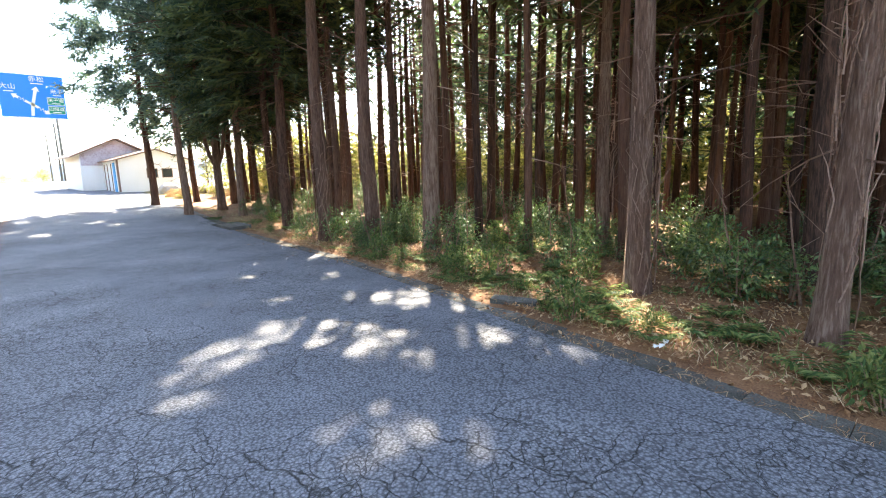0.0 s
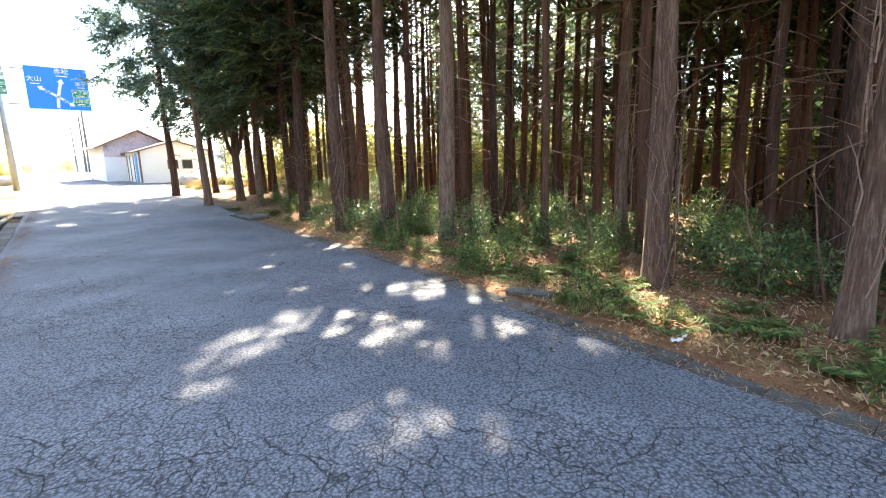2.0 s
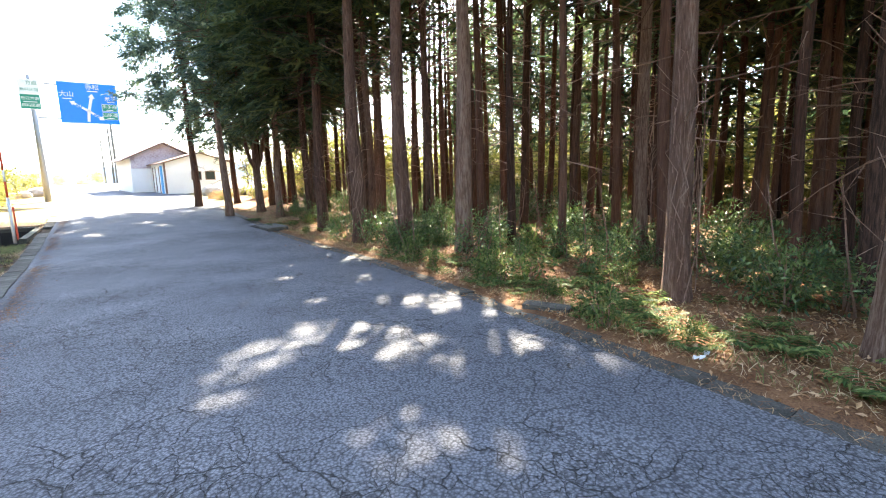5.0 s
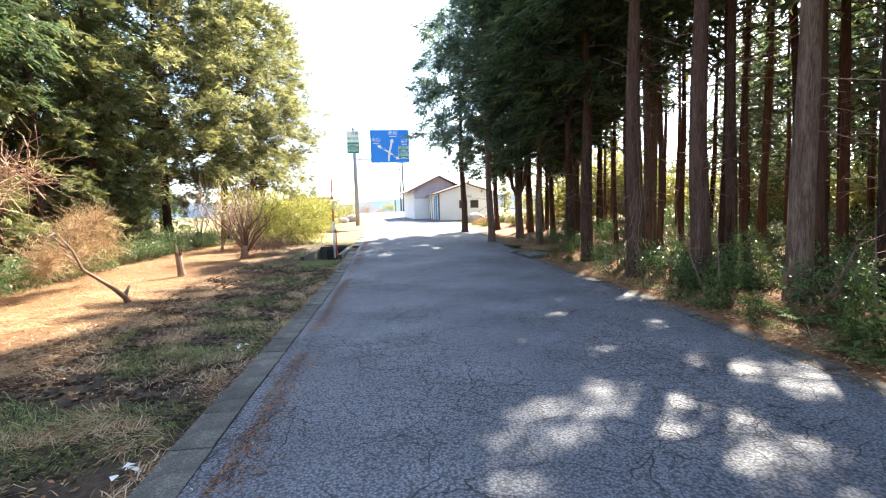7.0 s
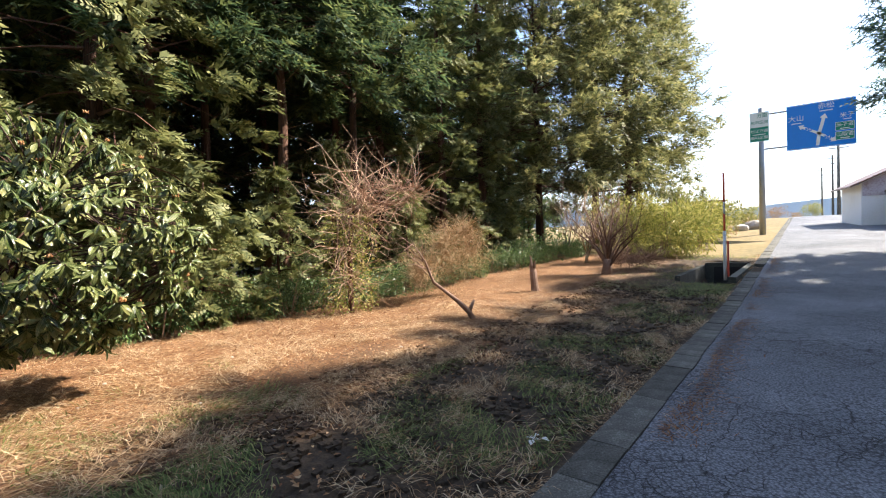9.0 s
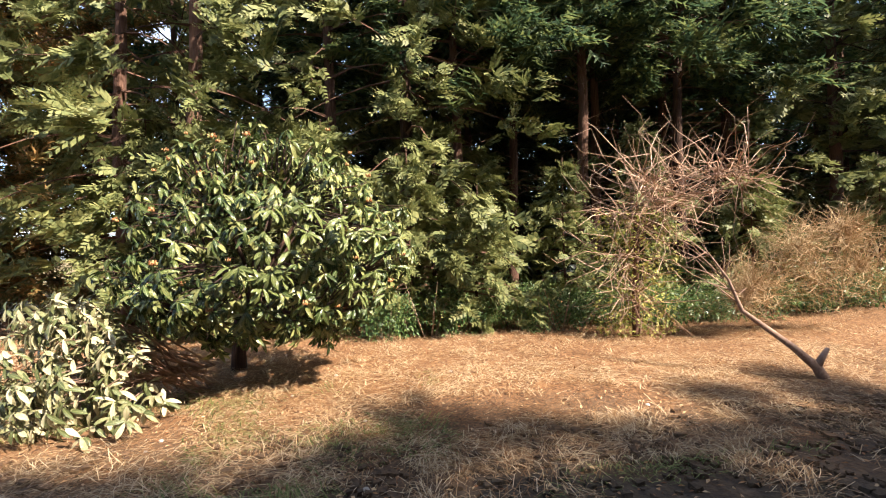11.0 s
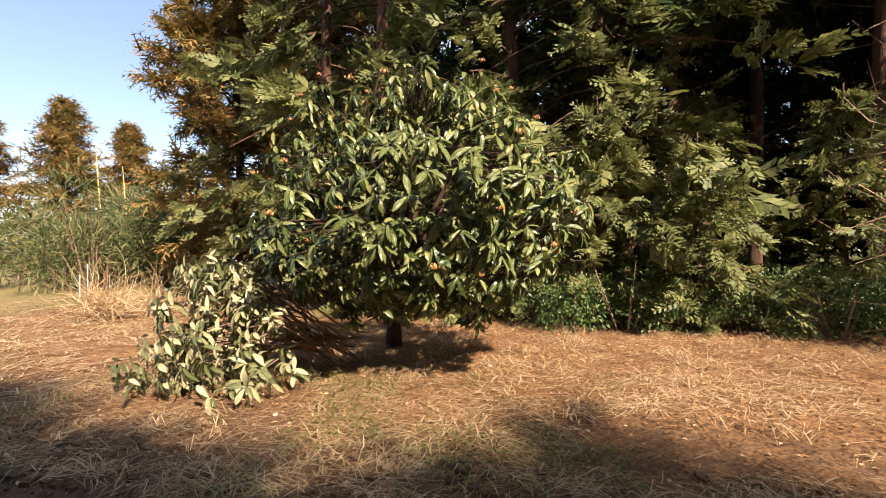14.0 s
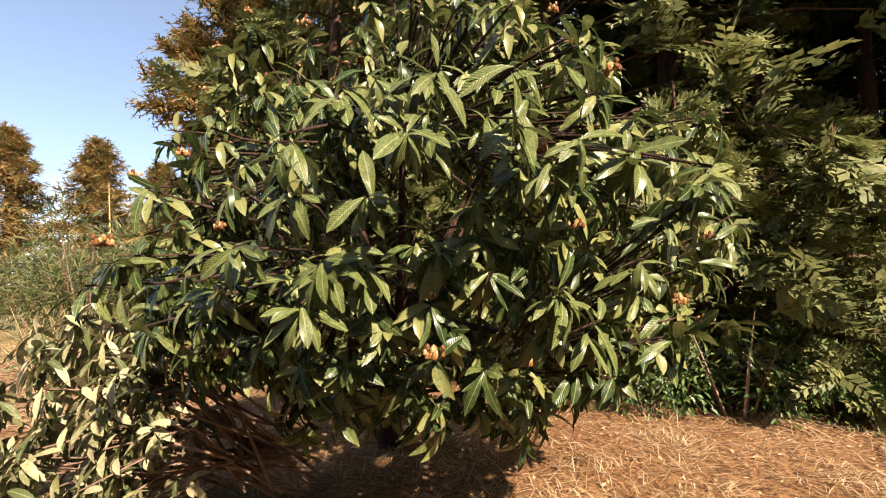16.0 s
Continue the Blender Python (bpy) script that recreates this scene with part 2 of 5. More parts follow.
def add_veins(m):
    """Pale midrib and herringbone side veins from the leaf coordinates."""
    n, l = m.node_tree.nodes, m.node_tree.links
    p = n["Principled BSDF"]
    old = p.inputs["Base Color"].links[0].from_socket
    uv = n.new("ShaderNodeTexCoord")
    sp = n.new("ShaderNodeSeparateXYZ")
    l.new(uv.outputs["UV"], sp.inputs[0])
    ab = n.new("ShaderNodeMath")
    ab.operation = "ABSOLUTE"
    l.new(sp.outputs["X"], ab.inputs[0])
    k = n.new("ShaderNodeMath")
    k.operation = "MULTIPLY_ADD"
    k.inputs[1].default_value = -0.16
    l.new(ab.outputs[0], k.inputs[0])
    l.new(sp.outputs["Y"], k.inputs[2])
    s = n.new("ShaderNodeMath")
    s.operation = "MULTIPLY"
    s.inputs[1].default_value = 110
    l.new(k.outputs[0], s.inputs[0])
    w = n.new("ShaderNodeMath")
    w.operation = "SINE"
    l.new(s.outputs[0], w.inputs[0])
    bp = n.new("ShaderNodeBump")
    bp.inputs["Strength"].default_value, bp.inputs["Distance"].default_value = 0.3, 0.003
    l.new(w.outputs[0], bp.inputs["Height"])
    l.new(bp.outputs["Normal"], p.inputs["Normal"])
    mid = n.new("ShaderNodeMapRange")
    mid.inputs["From Min"].default_value, mid.inputs["From Max"].default_value = 0.03, 0.10
    mid.inputs["To Min"].default_value, mid.inputs["To Max"].default_value = 0.75, 0.0
    l.new(ab.outputs[0], mid.inputs["Value"])
    mx = n.new("ShaderNodeMix")
    mx.data_type = "RGBA"
    mx.inputs["B"].default_value = (0.30, 0.33, 0.14, 1)
    l.new(mid.outputs[0], mx.inputs["Factor"])
    l.new(old, mx.inputs["A"])
    l.new(mx.outputs["Result"], p.inputs["Base Color"])


add_veins(M["loquat"])
add_veins(M["loquat_dry"])
M["cypress_blue"] = mat("cypress_leaf_blue", (0.07, 0.125, 0.10), [(0.13, 0.20, 0.15), (0.22, 0.29, 0.18)], 0.6, 0.8, 12, 0, island=0.5, through_light=0.5)
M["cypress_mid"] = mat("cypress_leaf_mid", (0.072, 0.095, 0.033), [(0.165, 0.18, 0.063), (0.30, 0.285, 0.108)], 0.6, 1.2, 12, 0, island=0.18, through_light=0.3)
M["rock"] = mat("pale_stone", (0.3, 0.26, 0.22), [(0.5, 0.47, 0.43)], 0.9, 5, 40, 0.4, objrand=0.4)
M["white_wall"] = mat("white_mortar", (0.74, 0.71, 0.66), [(0.83, 0.81, 0.78), (0.86, 0.85, 0.82)], 0.9, 0.6, 14, 0.2)
M["stained"] = mat("rust_stained_siding", (0.30, 0.20, 0.18), [(0.52, 0.44, 0.45), (0.62, 0.56, 0.57)], 0.8, 1.2, 12, 0.3)
M["roof"] = mat("brown_metal_roof", (0.16, 0.10, 0.075), [(0.25, 0.16, 0.12)], 0.5, 1, 20, 0.2)
M["steel"] = mat("galvanised_steel", (0.30, 0.31, 0.33), [(0.42, 0.43, 0.45)], 0.45, 2, 40, 0.1, metal=0.6)
M["sign_blue"] = mat("sign_blue", (0.0, 0.20, 0.74), [(0.0, 0.23, 0.80)], 0.35, 0.5, 10, 0)
M["sign_green"] = mat("sign_green", (0.0, 0.22, 0.14), [(0.0, 0.26, 0.17)], 0.35, 0.5, 10, 0)
M["sign_white"] = mat("sign_white", (0.78, 0.80, 0.80), [(0.84, 0.86, 0.86)], 0.4, 0.5, 10, 0)
# darkened concrete copy: the drain pit's shade is in its colour
M["pit_shade_concrete"] = mat("concrete_painted_shade", (0.015, 0.016, 0.012), [(0.05, 0.05, 0.04), (0.09, 0.09, 0.075)], 0.8, 2, 30, 0.4)
M["red"] = mat("red_band", (0.55, 0.05, 0.02), [(0.65, 0.10, 0.04)], 0.5, 3, 30, 0)
M["white"] = mat("white_plastic", (0.72, 0.72, 0.70), [(0.82, 0.82, 0.80)], 0.5, 3, 30, 0.05)
M["blue_trim"] = mat("blue_painted_trim", (0.05, 0.30, 0.62), [(0.08, 0.36, 0.68)], 0.5, 3, 30, 0.05)
# near-black that paints the shade inside the drain openings
M["dark"] = mat("painted_pit_shade", (0.012, 0.011, 0.010), [(0.03, 0.027, 0.025)], 0.9, 3, 30, 0.3)
M["wood"] = mat("weathered_wood", (0.18, 0.12, 0.08), [(0.34, 0.25, 0.18), (0.43, 0.34, 0.26)], 0.9, 5, 50, 0.4)
# pale blue-grey: distance haze painted into the hill colour
M["hill"] = mat("hill_painted_haze", (0.30, 0.36, 0.42), [(0.42, 0.48, 0.54)], 1.0, 0.02, 0.3, 0)
M["meadow"] = mat("dry_meadow", (0.09, 0.08, 0.03), [(0.19, 0.14, 0.055), (0.28, 0.21, 0.10)], 0.95, 0.3, 5, 0.5, dist=0.05)
M["bamboo_green"] = mat("bamboo_grass_leaf", (0.07, 0.10, 0.035), [(0.14, 0.17, 0.065), (0.26, 0.25, 0.11)], 0.5, 1, 12, 0, island=0.6, through_light=0.35)
M["bamboo_cane"] = mat("yellow_cane", (0.45, 0.30, 0.08), [(0.6, 0.45, 0.18)], 0.6, 4, 30, 0.1)
M["dry_tan"] = mat("tan_dry_shrub", (0.32, 0.20, 0.10), [(0.48, 0.33, 0.18), (0.58, 0.44, 0.27)], 0.9, 3, 30, 0, island=0.5, through_light=0.2)
M["vine"] = mat("pinkish_dead_vine", (0.20, 0.115, 0.075), [(0.36, 0.23, 0.155), (0.50, 0.35, 0.25)], 0.9, 3, 30, 0, island=0.4)
M["litter_leaf"] = mat("fallen_leaf", (0.20, 0.09, 0.04), [(0.38, 0.20, 0.09), (0.54, 0.36, 0.2)], 0.85, 3, 30, 0, island=0.6, through_light=0.1)
M["glass"] = mat("dark_window_glass", (0.02, 0.025, 0.03), [(0.05, 0.055, 0.06)], 0.15, 1, 8, 0)
M["sealed"] = mat("moss", (0.05, 0.06, 0.015), [(0.12, 0.12, 0.03)], 0.95, 3, 50, 0.5)


# ---- mesh helpers ----
rnd = random.Random(7)


class Build:
    """Collects vertices and faces for one mesh."""

    def __init__(self):
        self.v, self.f, self.uv = [], [], {}

    def add(self, verts, faces):
        k = len(self.v)
        self.v.extend(verts)
        self.f.extend([tuple(i + k for i in f) for f in faces])

    def mesh(self, name, material, smooth=False):
        me = bpy.data.meshes.new(name)
        me.from_pydata([tuple(v) for v in self.v], [], self.f)
        me.materials.append(material)
        if self.uv:
            lay = me.uv_layers.new(name="leaf")
            idx = np.empty(len(me.loops), dtype=np.int32)
            me.loops.foreach_get("vertex_index", idx)
            table = np.zeros((len(self.v), 2), dtype=np.float32)
            for k, c in self.uv.items():
                table[k] = c
            lay.data.foreach_set("uv", table[idx].ravel())
        if smooth:
            me.polygons.foreach_set("use_smooth", [True] * len(me.polygons))
        me.update()
        return me

    def tube(self, pts, radii, sides=7, wob=0.0):
        pts = [Vector(p) for p in pts]
        rings = []
        for i, p in enumerate(pts):
            d = (pts[min(i + 1, len(pts) - 1)] - pts[max(i - 1, 0)]).normalized()
            a = d.orthogonal().normalized() if abs(d.z) < 0.95 else (Vector((1, 0, 0)) - d * d.x).normalized()
            b = d.cross(a)
            ring = []
            for s in range(sides):
                th = 2 * math.pi * s / sides
                r = radii[i] * (1 + wob * rnd.uniform(-1, 1))
                ring.append(p + (a * math.cos(th) + b * math.sin(th)) * r)
            rings.append(ring)
        verts = [v for r in rings for v in r]
        faces = []
        for i in range(len(pts) - 1):
            for s in range(sides):
                q = (s + 1) % sides
                faces.append((i * sides + s, i * sides + q, (i + 1) * sides + q, (i + 1) * sides + s))
        faces.append(tuple(range(sides))[::-1])
        faces.append(tuple((len(pts) - 1) * sides + s for s in range(sides)))
        self.add(verts, faces)

    def box(self, x0, x1, y0, y1, z0, z1, m=None):
        vs = [Vector((x, y, z)) for z in (z0, z1) for y in (y0, y1) for x in (x0, x1)]
        if m is not None:
            vs = [m @ v for v in vs]
        self.add(vs, [(0, 2, 3, 1), (4, 5, 7, 6), (0, 1, 5, 4), (2, 6, 7, 3), (0, 4, 6, 2), (1, 3, 7, 5)])

    def spray(self, o, d, up, L, W, n=3):
        """A flat drooping conifer spray: a rib with pairs of narrow side leaflets."""
        side = d.cross(up)
        if side.length < 1e-4:
            side = d.orthogonal()
        side.normalize()
        nn = side.cross(d)
        tip = o + d * L - nn * 0.18 * L
        self.add([o + side * 0.06 * L, o - side * 0.06 * L, tip], [(0, 1, 2)])
        for i in range(n):
            f = (i + 0.4) / (n + 0.3)
            c = o + d * L * f - nn * 0.18 * L * f * f
            w = W * (1 - 0.65 * f)
            for sgn in (1, -1):
                e = c + side * sgn * w + d * w * 0.75 - nn * w * rnd.uniform(0.0, 0.5)
                self.add([c - d * w * 0.18, c + d * w * 0.26, e], [(0, 1, 2)])

    def frond(self, o, d, up, L, W, n=6):
        """A flat cypress fan: a rib with pairs of lance-shaped branchlets, shorter towards the tip."""
        side = d.cross(up)
        if side.length < 1e-4:
            side = d.orthogonal()
        side.normalize()
        nn = side.cross(d)
        self.add([o + side * 0.03 * L, o - side * 0.03 * L, o + d * L - nn * 0.22 * L], [(0, 1, 2)])
        for i in range(n):
            f = (i + 0.5) / (n + 0.2)
            c = o + d * L * f - nn * 0.22 * L * f * f
            w = W * (1.05 - 0.75 * f) * rnd.uniform(0.75, 1.2)
            for sgn in (1, -1):
                e = c + side * sgn * w * 0.65 + d * w * 0.85 - nn * w * rnd.uniform(0.0, 0.4)
                m = c.lerp(e, 0.5)
                k = (d * 0.65 - side * sgn * 0.75) * w * 0.24
                self.add([c, m + k, e, m - k], [(0, 1, 2), (0, 2, 3)])

    def leaf(self, o, d, up, L, W, droop=0.25, fold=0.15):
        """A pointed leaf with a folded midrib, six triangles."""
        side = d.cross(up)
        if side.length < 1e-4:
            side = d.orthogonal()
        side.normalize()
        nn = side.cross(d).normalized()
        pts = []
        for f, w in ((0, 0.0), (0.35, 0.8), (0.68, 1.0), (1.0, 0.0)):
            c = o + d * L * f - nn * droop * L * f * f
            pts.append((c, w * W * 0.5))
        v = [pts[0][0]]
        for c, w in pts[1:3]:
            v += [c + side * w + nn * fold * w, c, c - side * w + nn * fold * w]
        v.append(pts[3][0])
        self.add(v, [(0, 2, 1), (0, 3, 2), (1, 2, 5, 4), (2, 3, 6, 5), (4, 5, 7), (5, 6, 7)])


def petal(self, o, d, up, L, W):
    """A small folded leaf, two triangles."""
    side = d.cross(up)
    if side.length < 1e-4:
        side = d.orthogonal()
    side.normalize()
    nn = side.cross(d)
    mid = o + d * L * 0.5
    self.add([o, mid + side * W * 0.5 + nn * 0.12 * W, o + d * L - nn * 0.15 * L, mid - side * W * 0.5 + nn * 0.12 * W], [(0, 2, 1), (0, 3, 2)])


Build.petal = petal


def big_leaf(self, o, d, up, L, W, droop=0.3, fold=0.2, twist=0.0):
    """A long leathery leaf, six stations along a folded, curved midrib, with leaf coordinates."""
    side = d.cross(up)
    if side.length < 1e-4:
        side = d.orthogonal()
    side.normalize()
    nn = side.cross(d).normalized()
    k = len(self.v)
    v = []
    for f, w in ((0.0, 0.12), (0.2, 0.55), (0.45, 0.92), (0.68, 1.0), (0.87, 0.62), (1.0, 0.04)):
        c = o + d * L * (f - 0.12 * f * f) - nn * droop * L * f * f
        s = side + nn * twist * (f - 0.3)
        h = w * W * 0.5
        for sg in (1, 0, -1):
            self.uv[k + len(v)] = (sg * w, f)
            v.append(c + s * sg * h + nn * fold * h * abs(sg))
    self.add(v, [(3 * i + a, 3 * i + a + 1, 3 * i + a + 4, 3 * i + a + 3) for i in range(5) for a in (0, 1)])


Build.big_leaf = big_leaf


def part(name, b, material, parent, label="", smooth=False, kind=""):
    """Links a Build (or ready mesh) as one mesh object under parent."""
    me = b.mesh(name, material, smooth) if isinstance(b, Build) else b
    ob = new(name, me)
    ob.parent = parent
    if label or kind:
        tagged(ob, label, kind=kind)
    return ob


def thing(name, label, category, m=None, group="", kind=""):
    e = tagged(new(name), label, category, group, kind)
    if m is not None:
        e.matrix_world = m
    return e


def solid(name, b, material, label, category, group="", kind="", smooth=False):
    return tagged(new(name, b.mesh(name, material, smooth)), label, category, group, kind)


def rv(r=rnd):
    while True:
        v = Vector((r.uniform(-1, 1), r.uniform(-1, 1), r.uniform(-1, 1)))
        if 0.05 < v.length < 1:
            return v.normalized()


def smooth01(x, a, b):
    t = min(1.0, max(0.0, (x - a) / (b - a)))
    return t * t * (3 - 2 * t)


# ---- the lie of the land ----
def road_z(y):
    """Height of the road along its run: level, then climbing to a crest."""
    if y < 62:
        t = max(0.0, y - 13)
        return 0.047 * t * t / (t + 2.0)
    return 2.2 - 0.0016 * (y - 62) ** 2 if y < 90 else 2.2 - 0.0016 * 784 - 0.09 * (y - 90)


def road_r(y):
    """x of the road's right edge."""
    return 3.35 + 1.0 * smooth01(y, -2, 10) + 0.028 * max(0, y - 8)


ROAD_L, KERB_L = -1.47, -1.76


def ground_z(x, y):
    z = road_z(y)
    if x < KERB_L:
        d = KERB_L - x
        z += -0.06 + 0.05 * smooth01(d, 0.3, 6) + 0.10 * smooth01(y, 11, 18) * smooth01(d, 0.6, 4) * (1 - smooth01(y, 24, 40))
        z += 0.05 * noise.noise((x * 0.5, y * 0.5, 0)) + 0.02 * noise.noise((x * 2.1, y * 2.1, 3))
        z -= 1.2 * smooth01(-y, 25, 80)
    elif x > road_r(y) + 0.35:
        d = x - road_r(y) - 0.35
        z += 0.0 + 0.12 * smooth01(d, 0.2, 2.5) + 0.06 * noise.noise((x * 0.6, y * 0.6, 7)) * smooth01(d, 0, 1) + 0.03 * noise.noise((x * 2, y * 2, 9))
        z -= 0.35 * smooth01(y, 30, 38) * smooth01(d, 0.5, 4)
    else:
        z -= 0.06
    if -3.3 < x < -1.9 and 17.8 < y < 23.0:
        z -= 0.8 * smooth01(y, 18.0, 20.4)
    return z


# ---- large structure ----
def axis_steps(stops):
    out = []
    for a, b, s in stops:
        n = max(1, round((b - a) / s))
        out += [a + (b - a) * i / n for i in range(n)]
    return out + [stops[-1][1]]


def build_ground():
    xs = axis_steps([(-1500, -300, 200), (-300, -40, 26), (-40, -14, 2), (-14, KERB_L - 0.02, 0.35), (KERB_L - 0.02, 3.2, 0.6), (3.2, 12, 0.35), (12, 40, 2), (40, 300, 26), (300, 1500, 200)])
    ys = axis_steps([(-1500, -300, 200), (-300, -40, 26), (-40, -6, 2), (-6, 34, 0.4), (34, 70, 1.5), (70, 300, 10), (300, 1500, 150)])
    b = Build()
    b.v = [Vector((x, y, ground_z(x, y))) for y in ys for x in xs]
    n = len(xs)
    b.f = [(j * n + i, j * n + i + 1, (j + 1) * n + i + 1, (j + 1) * n + i) for j in range(len(ys) - 1) for i in range(n - 1)]
    me = b.mesh("ground", M["soil"], True)
    me.materials.append(M["needles"])
    me.materials.append(M["meadow"])
    kinds = []
    for p in me.polygons:
        v = me.vertices[p.vertices[0]].co
        kinds.append(1 if v.x > 1 and -40 < v.y < 30 else 2 if v.y < -7 or v.y > 24 or abs(v.x) > 18 else 0)
    me.polygons.foreach_set("material_index", kinds)
    tagged(new("ground", me), "uneven earth strewn with dry straw and needle litter", "ground", kind="structure")


def build_road():
    b = Build()
    ys = axis_steps([(-60, -8, 4), (-8, 40, 0.5), (40, 110, 2)])
    for y in ys:
        r = road_r(y)
        for i in range(13):
            f = i / 12
            x = ROAD_L + (r - ROAD_L) * f
            b.v.append(Vector((x, y, road_z(y) + 0.03 * math.sin(math.pi * f) + 0.006 * noise.noise((x, y * 0.7, 1)))))
    for j in range(len(ys) - 1):
        for i in range(12):
            b.f.append((j * 13 + i, j * 13 + i + 1, (j + 1) * 13 + i + 1, (j + 1) * 13 + i))
    ob = solid("road", b, M["asphalt"], "worn grey asphalt road with crocodile cracks", "road", kind="structure", smooth=True)
    return ob


build_ground()
build_road()


# concrete edging, block by block
def build_kerbs():
    k_l = tagged(new("kerb_west"), "low weathered concrete edging along the road", "kerb", kind="structure")
    k_r = tagged(new("kerb_east"), "low concrete edging half buried in needles", "kerb", kind="structure")
    b = Build()
    b.box(-0.14, 0.155, -0.297, 0.297, -0.12, 0.018)
    me = b.mesh("kerb_stone", M["concrete"])
    for side, parent in (("l", k_l), ("r", k_r)):
        for i in range(110):
            y = -3 + i * 0.6
            if side == "l" and 20.0 < y < 22.2:
                continue
            x = (ROAD_L + KERB_L) / 2 if side == "l" else road_r(y) + 0.17
            ob = new("kerb_stone", me)
            ob.parent = parent
            up = 0.0 if side == "l" else -0.035
            ob.matrix_world = pose(x + rnd.uniform(-0.01, 0.01), y, road_z(y) + up + rnd.uniform(-0.008, 0.006), math.degrees(math.atan(road_z(y + 0.5) - road_z(y - 0.5))) + rnd.uniform(-0.4, 0.4), rnd.uniform(-1, 1), rnd.uniform(-0.6, 0.6))


build_kerbs()


# ---- trees ----
def branch_line(o, d, L, droop, n=4):
    pts = []
    for i in range(n + 1):
        f = i / n
        pts.append(o + d * L * f + Vector((0, 0, -droop * L * f * f)))
    return pts


def conifer(label, H, r, low, reach, nb, nsp, leaf_mat, bark_mat, seed, spray=0.5, lean=0.0, dead=10, droop=0.25, fork=False, group="forest trees", crown_pow=0.7, sides=9, pairs=3, fluff=0.25, rise=0.3, clump=0.0, domed=False, fan=False, at=None):
    """Tapered trunk with limbs, dead lower twigs and a crown of sprays. low: height where the crown begins."""
    q = random.Random(seed)
    root = thing("conifer", label, "tree", group=group)
    t, c, dd, lm = Build(), Build(), Build(), Build()
    la = q.uniform(0, 6.28)
    def axis(z):
        f = z / H
        return Vector((lean * math.cos(la) * z + 0.05 * math.sin(z * 0.9 + seed), lean * math.sin(la) * z + 0.05 * math.cos(z * 0.7 + seed), z))
    zs = [-0.25, 0.0, 0.25, 0.6, 1.2, 2, 3, 4.2, 5.5, 7, 9, 11, H]
    zs = [z for z in zs if z < H] + [H]
    def rad(z):
        return max(0.012, r * (1 - 0.92 * z / H) * (1 + 0.28 * math.exp(-max(z, 0) * 4.0)))
    t.tube([axis(z) for z in zs], [rad(z) for z in zs], sides, 0.07)
    if fork:
        for s in (-1, 1, 0.4):
            o = axis(2.0)
            fk = Build()
            fk.tube([o - Vector((0, 0, 0.05)), o + Vector((0.28 * s, 0.1 * s, 0.45)), o + Vector((0.42 * s, -0.1 * s, 1.5)), o + Vector((0.55 * s, 0.2 * s, 6))], [r * 0.6, r * 0.5, r * 0.42, 0.03], 7, 0.05)
            part("fork", fk, bark_mat, root, smooth=True)
    for i in range(nb):
        f = (i + q.random()) / nb
        z = low + (H - 0.2 - low) * f
        prof = (1 - f) ** crown_pow * (0.55 + 0.45 * min(1, f * 5)) + 0.06
        if domed:
            prof = 0.8 + 0.5 * f if f < 0.4 else math.sqrt(max(0.02, 1 - ((f - 0.4) / 0.62) ** 2))
        L = reach * prof * q.uniform(0.6, 1.12)
        a = i * 2.399 + q.uniform(-0.4, 0.4)
        d = Vector((math.cos(a), math.sin(a), q.uniform(-0.2, rise))).normalized()
        pts = branch_line(axis(z), d, L, droop * q.uniform(0.5, 1.3))
        lm.tube(pts[:4], [0.035 * (L / 2.5) + 0.008, 0.02, 0.014, 0.008], 3)
        for k in range(nsp):
            g = 0.18 + 0.82 * ((k + q.random()) / nsp)
            j = min(3, int(g * 4))
            p = pts[j].lerp(pts[j + 1], g * 4 - j)
            if clump:
                g = (0.5, 0.78, 1.0)[k % 3]
                p = pts[min(3, int(g * 4))].lerp(pts[4], 0.5 if g < 1 else 1.0) + rv(q) * clump * q.random()
            sd = Vector((-d.y, d.x, 0)) * q.uniform(-1, 1) * (1.25 - g * 0.8) + d * (0.25 + 0.75 * g) + Vector((0, 0, q.uniform(-0.45, 0.2))) + rv(q) * fluff
            sd.normalize()
            if at and q.random() > 0.03 and (sunlit_gap(p + at) or sunlit_gap(p + at + sd * spray * 0.8)):
                continue
            upv = (Vector((0, 0, 0.5)) + d * 0.8 + rv(q) * 0.6 if fan else Vector((0, 0, 1)) + rv(q) * 0.55).normalized()
            (c.frond if fan else c.spray)(p + rv(q) * 0.10 * spray, sd, upv, spray * q.uniform(0.7, 1.3), spray * q.uniform(0.30, 0.5) * (1 if pairs < 4 or fan else 0.62), pairs)
    for i in range(dead):
        z = q.uniform(1.6, low + 1.5)
        a = q.uniform(0, 6.28)
        d = Vector((math.cos(a), math.sin(a), q.uniform(-0.3, 0.45))).normalized()
        L = q.uniform(0.4, 1.5)
        pts = branch_line(axis(z), d, L, q.uniform(-0.1, 0.35), 3)
        dd.tube(pts, [0.014, 0.010, 0.007, 0.003], 3)
        for _ in range(2):
            k = q.choice((1, 2))
            e = (d + rv(q) * 0.8).normalized()
            dd.tube([pts[k], pts[k] + e * L * 0.35], [0.006, 0.002], 3)
    part("trunk", t, bark_mat, root, smooth=True)
    part("limb_wood", lm, bark_mat, root, kind="stuff")
    part("crown", c, leaf_mat, root)
    if dead:
        part("dead_wood", dd, M["twig"], root, kind="stuff")
    return root


